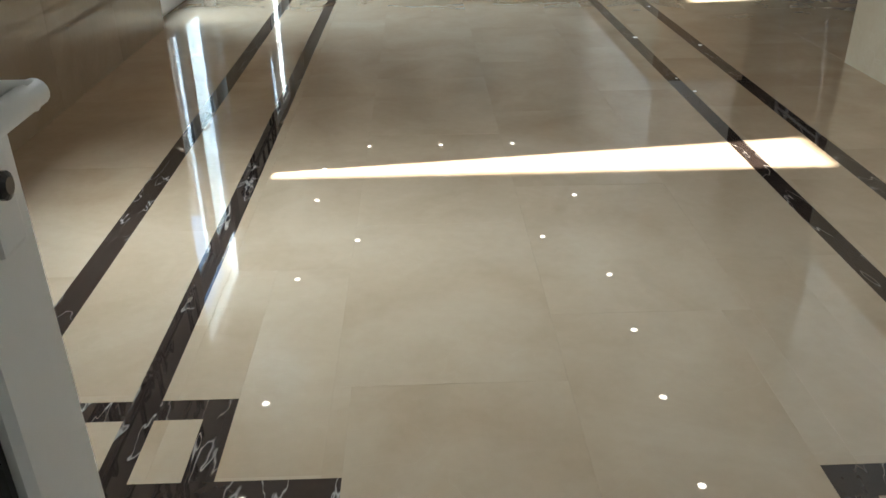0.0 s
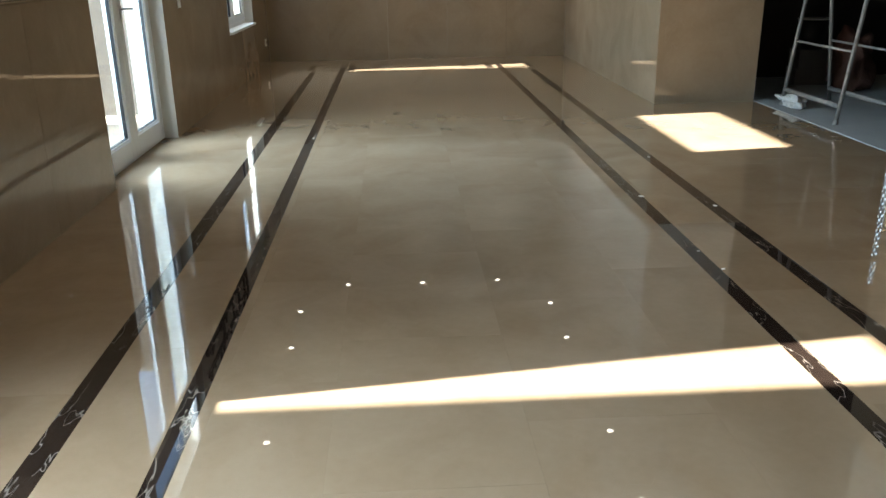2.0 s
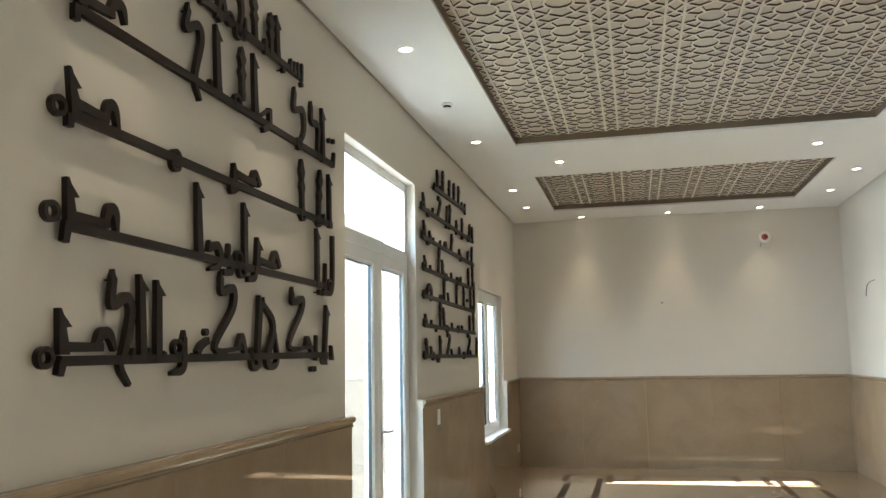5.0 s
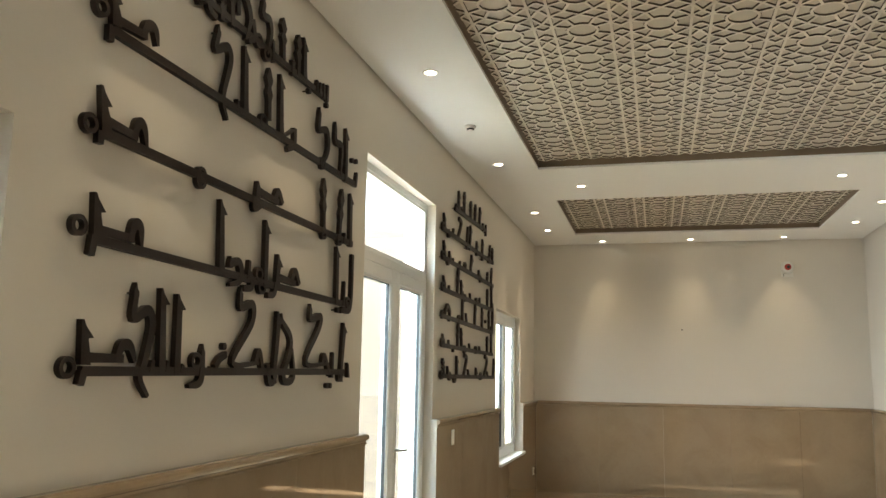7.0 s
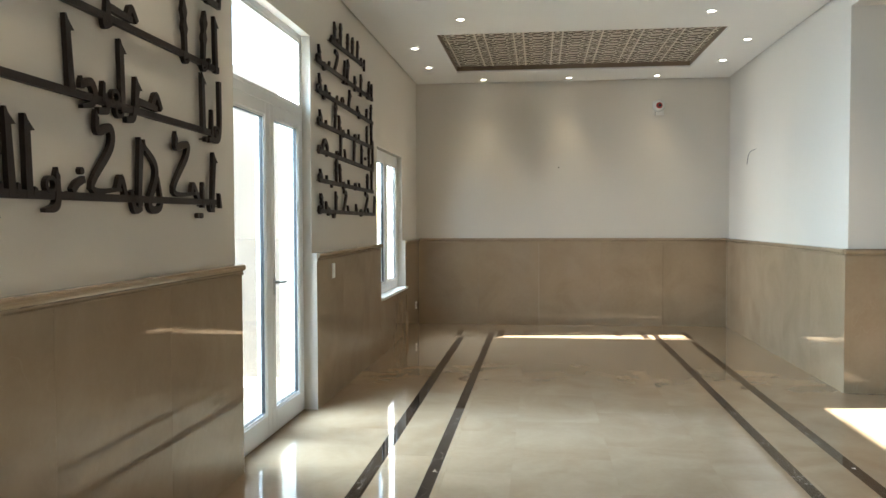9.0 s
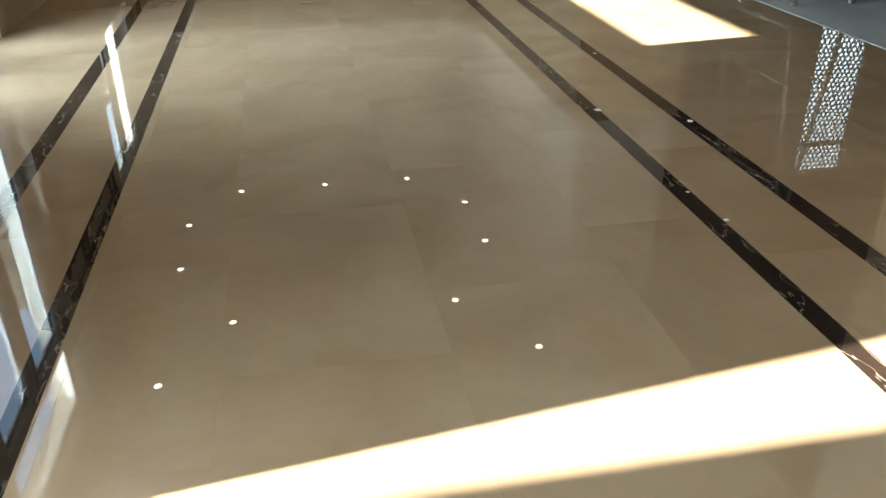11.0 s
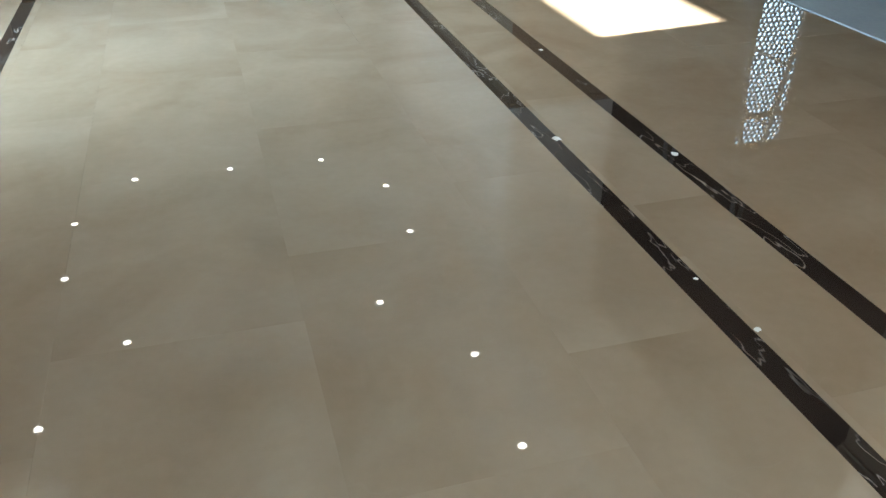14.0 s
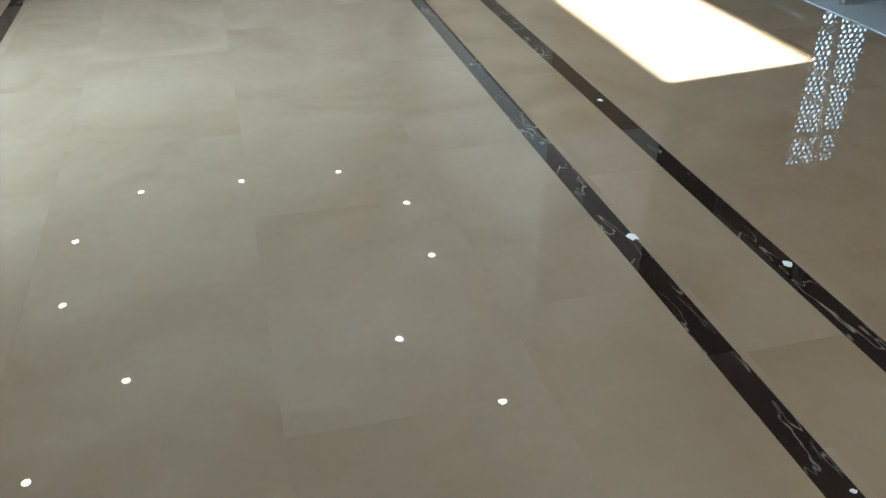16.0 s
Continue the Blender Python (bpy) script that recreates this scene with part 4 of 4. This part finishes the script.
under(part("insert", soft_box((SL + 0.0092, 12.482, 0.265), (SL + 0.012, 12.518, 0.31), 0.001), BLACK), so)

al = base("wall_alarm", (1.184, YF, 2.974), "white and red alarm device on the end wall", "alarm")


def facing_south(profile, x, y, z, n=20):
    bm = lathe(bmesh.new(), (0, 0, 0), profile, n)
    bmesh.ops.transform(bm, matrix=pose(x, y, z, 90, 0, 0), verts=bm.verts[:])
    return bm


under(part("base_plate", soft_box((1.11, YF - 0.022, 2.86), (1.255, YF + 0.001, 3.05), 0.008), WHITE_PLASTIC), al)
under(part("body", facing_south([(0.082, 0.0), (0.080, 0.035), (0.066, 0.052), (0.05, 0.056)], 1.184, YF - 0.0225, 2.985), WHITE_PLASTIC, smooth=True), al)
under(part("red_ring", facing_south([(0.042, 0), (0.040, 0.012), (0.030, 0.016), (0.024, 0.010)], 1.184, YF - 0.079, 2.985), RED, None, "red ring", True), al)
under(part("lens", facing_south([(0.022, 0), (0.020, 0.014), (0.010, 0.02)], 1.19, YF - 0.0795, 2.985), BLACK, None, "black lens", True), al)
for z in (2.90, 2.875):
    under(part("screw_hole", facing_south([(0.007, 0), (0.006, 0.002)], 1.135, YF - 0.0222, z, 10), BLACK), al)
wd = tagged(part("wall_screw", facing_south([(0.011, -0.004), (0.010, 0.006), (0.004, 0.011)], -0.157, YF, 2.17, 12), BLACK, smooth=True), "small dark screw stuck in the cream end wall", "screw")

cu = bpy.data.curves.new("loose_wire", "CURVE")
cu.dimensions, cu.bevel_depth = "3D", 0.0035
sp = cu.splines.new("BEZIER")
sp.bezier_points.add(2)
for bp, co in zip(sp.bezier_points, ((XR, 11.47, 2.28), (XR - 0.03, 11.68, 2.24), (XR - 0.02, 11.82, 2.12))):
    bp.co, bp.handle_left_type, bp.handle_right_type = co, "AUTO", "AUTO"
cu.materials.append(BLACK)
tagged(new("loose_wire", cu), "short thin wire end hanging from the cream wall", "wire")

# ---- unfinished room: scaffold, rag, sack, bucket, pierced screen ----
sc = base("scaffold", (3.2, 7.85, 0), "paint-splashed steel trestle frame leaning back on dusty screed", "scaffold")
for x, lean in ((3.20, 0.115), (3.65, -0.115)):
    for y in (7.27, 8.24):
        bm = rod(bmesh.new(), (x, y, 0.012), (x + lean * 1.95, y, 1.95), 0.017, 12)
        under(part("post", bm, SCAFFOLD, smooth=True), sc)
        under(part("foot", lathe(bmesh.new(), (x, y, 0.006), [(0.023, 0), (0.023, 0.02), (0.018, 0.035)], 12), SCAFFOLD), sc)
    for z, r in ((0.15, 0.02), (0.58, 0.011), (1.0, 0.011), (1.42, 0.011), (1.88, 0.017)):
        under(part("rung", rod(bmesh.new(), (x + lean * z, 7.27, z), (x + lean * z, 8.24, z), r, 10), SCAFFOLD, smooth=True), sc)


def crumpled(name, at, size, mat, label, category, seed, squash=1.0):
    bm = bmesh.new()
    bmesh.ops.create_icosphere(bm, subdivisions=4, radius=1)
    for v in bm.verts:
        q = v.co.copy()
        k = 1 + 0.55 * noise.noise(q * 1.7 + Vector((seed, 0, 0))) + 0.22 * noise.noise(q * 5.0 + Vector((0, seed, 0)))
        v.co = Vector((q.x * k * size[0], q.y * k * size[1], max(0.0, (q.z * k * squash + 0.75)) * size[2]))
    ob = part(name, bm, mat, smooth=True)
    ob.location = at
    return tagged(ob, label, category)


crumpled("rag", (3.26, 8.17, 0.006), (0.10, 0.17, 0.065), CLOTH, "crumpled dusty white rag at the scaffold foot", "rag", 3.0)
crumpled("sack", (4.24, 9.0, 0.006), (0.21, 0.18, 0.34), SACK, "slumped red-brown sack on the dusty floor", "sack", 9.0)
for k, z in enumerate((0.006, 0.189)):
    blk = soft_box((3.86 + 0.02 * k, 9.38, z), (4.26 + 0.02 * k, 9.62, z + 0.183), 0.006)
    tagged(part("concrete_block", blk, GREY_BLOCK), "grey concrete block stacked under a bucket", "block", "blocks under the bucket")
bk = base("bucket", (4.05, 9.5, 0.372), "dark plastic bucket with a pale rim and wire handle", "bucket")
under(part("body", lathe(bmesh.new(), (4.05, 9.5, 0.372), [(0.12, 0), (0.155, 0.30), (0.145, 0.30), (0.115, 0.02)]), BLACK, smooth=True), bk)
under(part("rim", lathe(bmesh.new(), (4.05, 9.5, 0.672), [(0.158, 0), (0.165, 0.008), (0.158, 0.016), (0.146, 0.012)]), CLOTH, None, "pale rim", True), bk)

screen = base("window_3", (5.75, 10.05, 0.7), "narrow window with a pierced screen of rounded cells", "window", kind="structure")
under(part("window_frame", boxes(((5.42, 10.06, 0.7), (5.45, 10.12, 2.70)), ((6.05, 10.06, 0.7), (6.08, 10.12, 2.70)), ((5.45, 10.06, 2.60), (6.05, 10.12, 2.70)), ((5.45, 10.06, 0.7), (6.05, 10.12, 0.73)), ((5.45, 10.055, 2.25), (6.05, 10.125, 2.285))), SACK, None, "brown metal frame and crossbar"), screen)
R = 0.034


def jitter(px, pz):
    """A fixed random offset for each corner where three cells meet."""
    q = random.Random(round(px * 250) * 7919 + round(pz * 250))
    return px + q.uniform(-0.42, 0.42) * R, pz + q.uniform(-0.42, 0.42) * R


verts, faces = [], []
for j in range(40):
    for i in range(12):
        cx, cz = 5.44 + (i + (0.5 if j % 2 else 0.0)) * R * 1.732, 0.73 + j * R * 1.5
        if cx > 6.06 or cz > 2.61:
            continue
        outer = [jitter(cx + R * math.cos(k * math.tau / 6 + math.tau / 4), cz + R * math.sin(k * math.tau / 6 + math.tau / 4)) for k in range(6)]
        mx, mz = sum(p[0] for p in outer) / 6, sum(p[1] for p in outer) / 6
        rim, hole = [], []
        for k in range(6):
            a, b, c = outer[k - 1], outer[k], outer[(k + 1) % 6]
            for p, q in ((a, b), (b, c)):
                s = 0.72 if p is a else 0.28
                rim.append((p[0] + (q[0] - p[0]) * s, p[1] + (q[1] - p[1]) * s))
        for px, pz in rim:
            hole.append((mx + (px - mx) * 0.78, mz + (pz - mz) * 0.78))
        k0 = len(verts)
        for y in (10.078, 10.102):
            verts += [(px, y, pz) for px, pz in rim] + [(px, y, pz) for px, pz in hole]
            verts += [(px, y, pz) for px, pz in outer]
        for k in range(12):
            m = (k + 1) % 12
            faces += [(k0 + k, k0 + m, k0 + 12 + m, k0 + 12 + k), (k0 + 30 + k, k0 + 42 + k, k0 + 42 + m, k0 + 30 + m), (k0 + 12 + k, k0 + 12 + m, k0 + 42 + m, k0 + 42 + k)]
        for k in range(6):
            faces += [(k0 + 2 * k, k0 + 24 + k, k0 + 2 * k + 1), (k0 + 30 + 2 * k, k0 + 31 + 2 * k, k0 + 54 + k)]
me = bpy.data.meshes.new("pierced_screen")
me.from_pydata(verts, [], faces)
me.update()
me.materials.append(BLACK)
sm = new("pierced_screen", me)
under(sm, screen)
sm["label"] = "dark pierced screen of rounded cells"


# pale filler chips in the dark strips
rng = random.Random(11)
for x, y, r in ((1.05, 5.377, 0.03), (1.40, 5.147, 0.028), (1.07, 4.18, 0.016), (1.045, 4.42, 0.012), (1.39, 6.35, 0.02)):
    bm = bmesh.new()
    r *= 0.7
    ring = [bm.verts.new((x + r * rng.uniform(0.6, 1.2) * 0.8 * math.cos(k * math.tau / 9), y + r * rng.uniform(0.6, 1.2) * math.sin(k * math.tau / 9), 0.0006)) for k in range(9)]
    bm.faces.new(ring)
    low = [bm.verts.new((v.co.x, v.co.y, -0.002)) for v in ring]
    for k in range(9):
        bm.faces.new((ring[k], low[k], low[(k + 1) % 9], ring[(k + 1) % 9]))
    part("filler_chip", bm, WHITE_PLASTIC, floor, "pale filler patch in the dark strip")
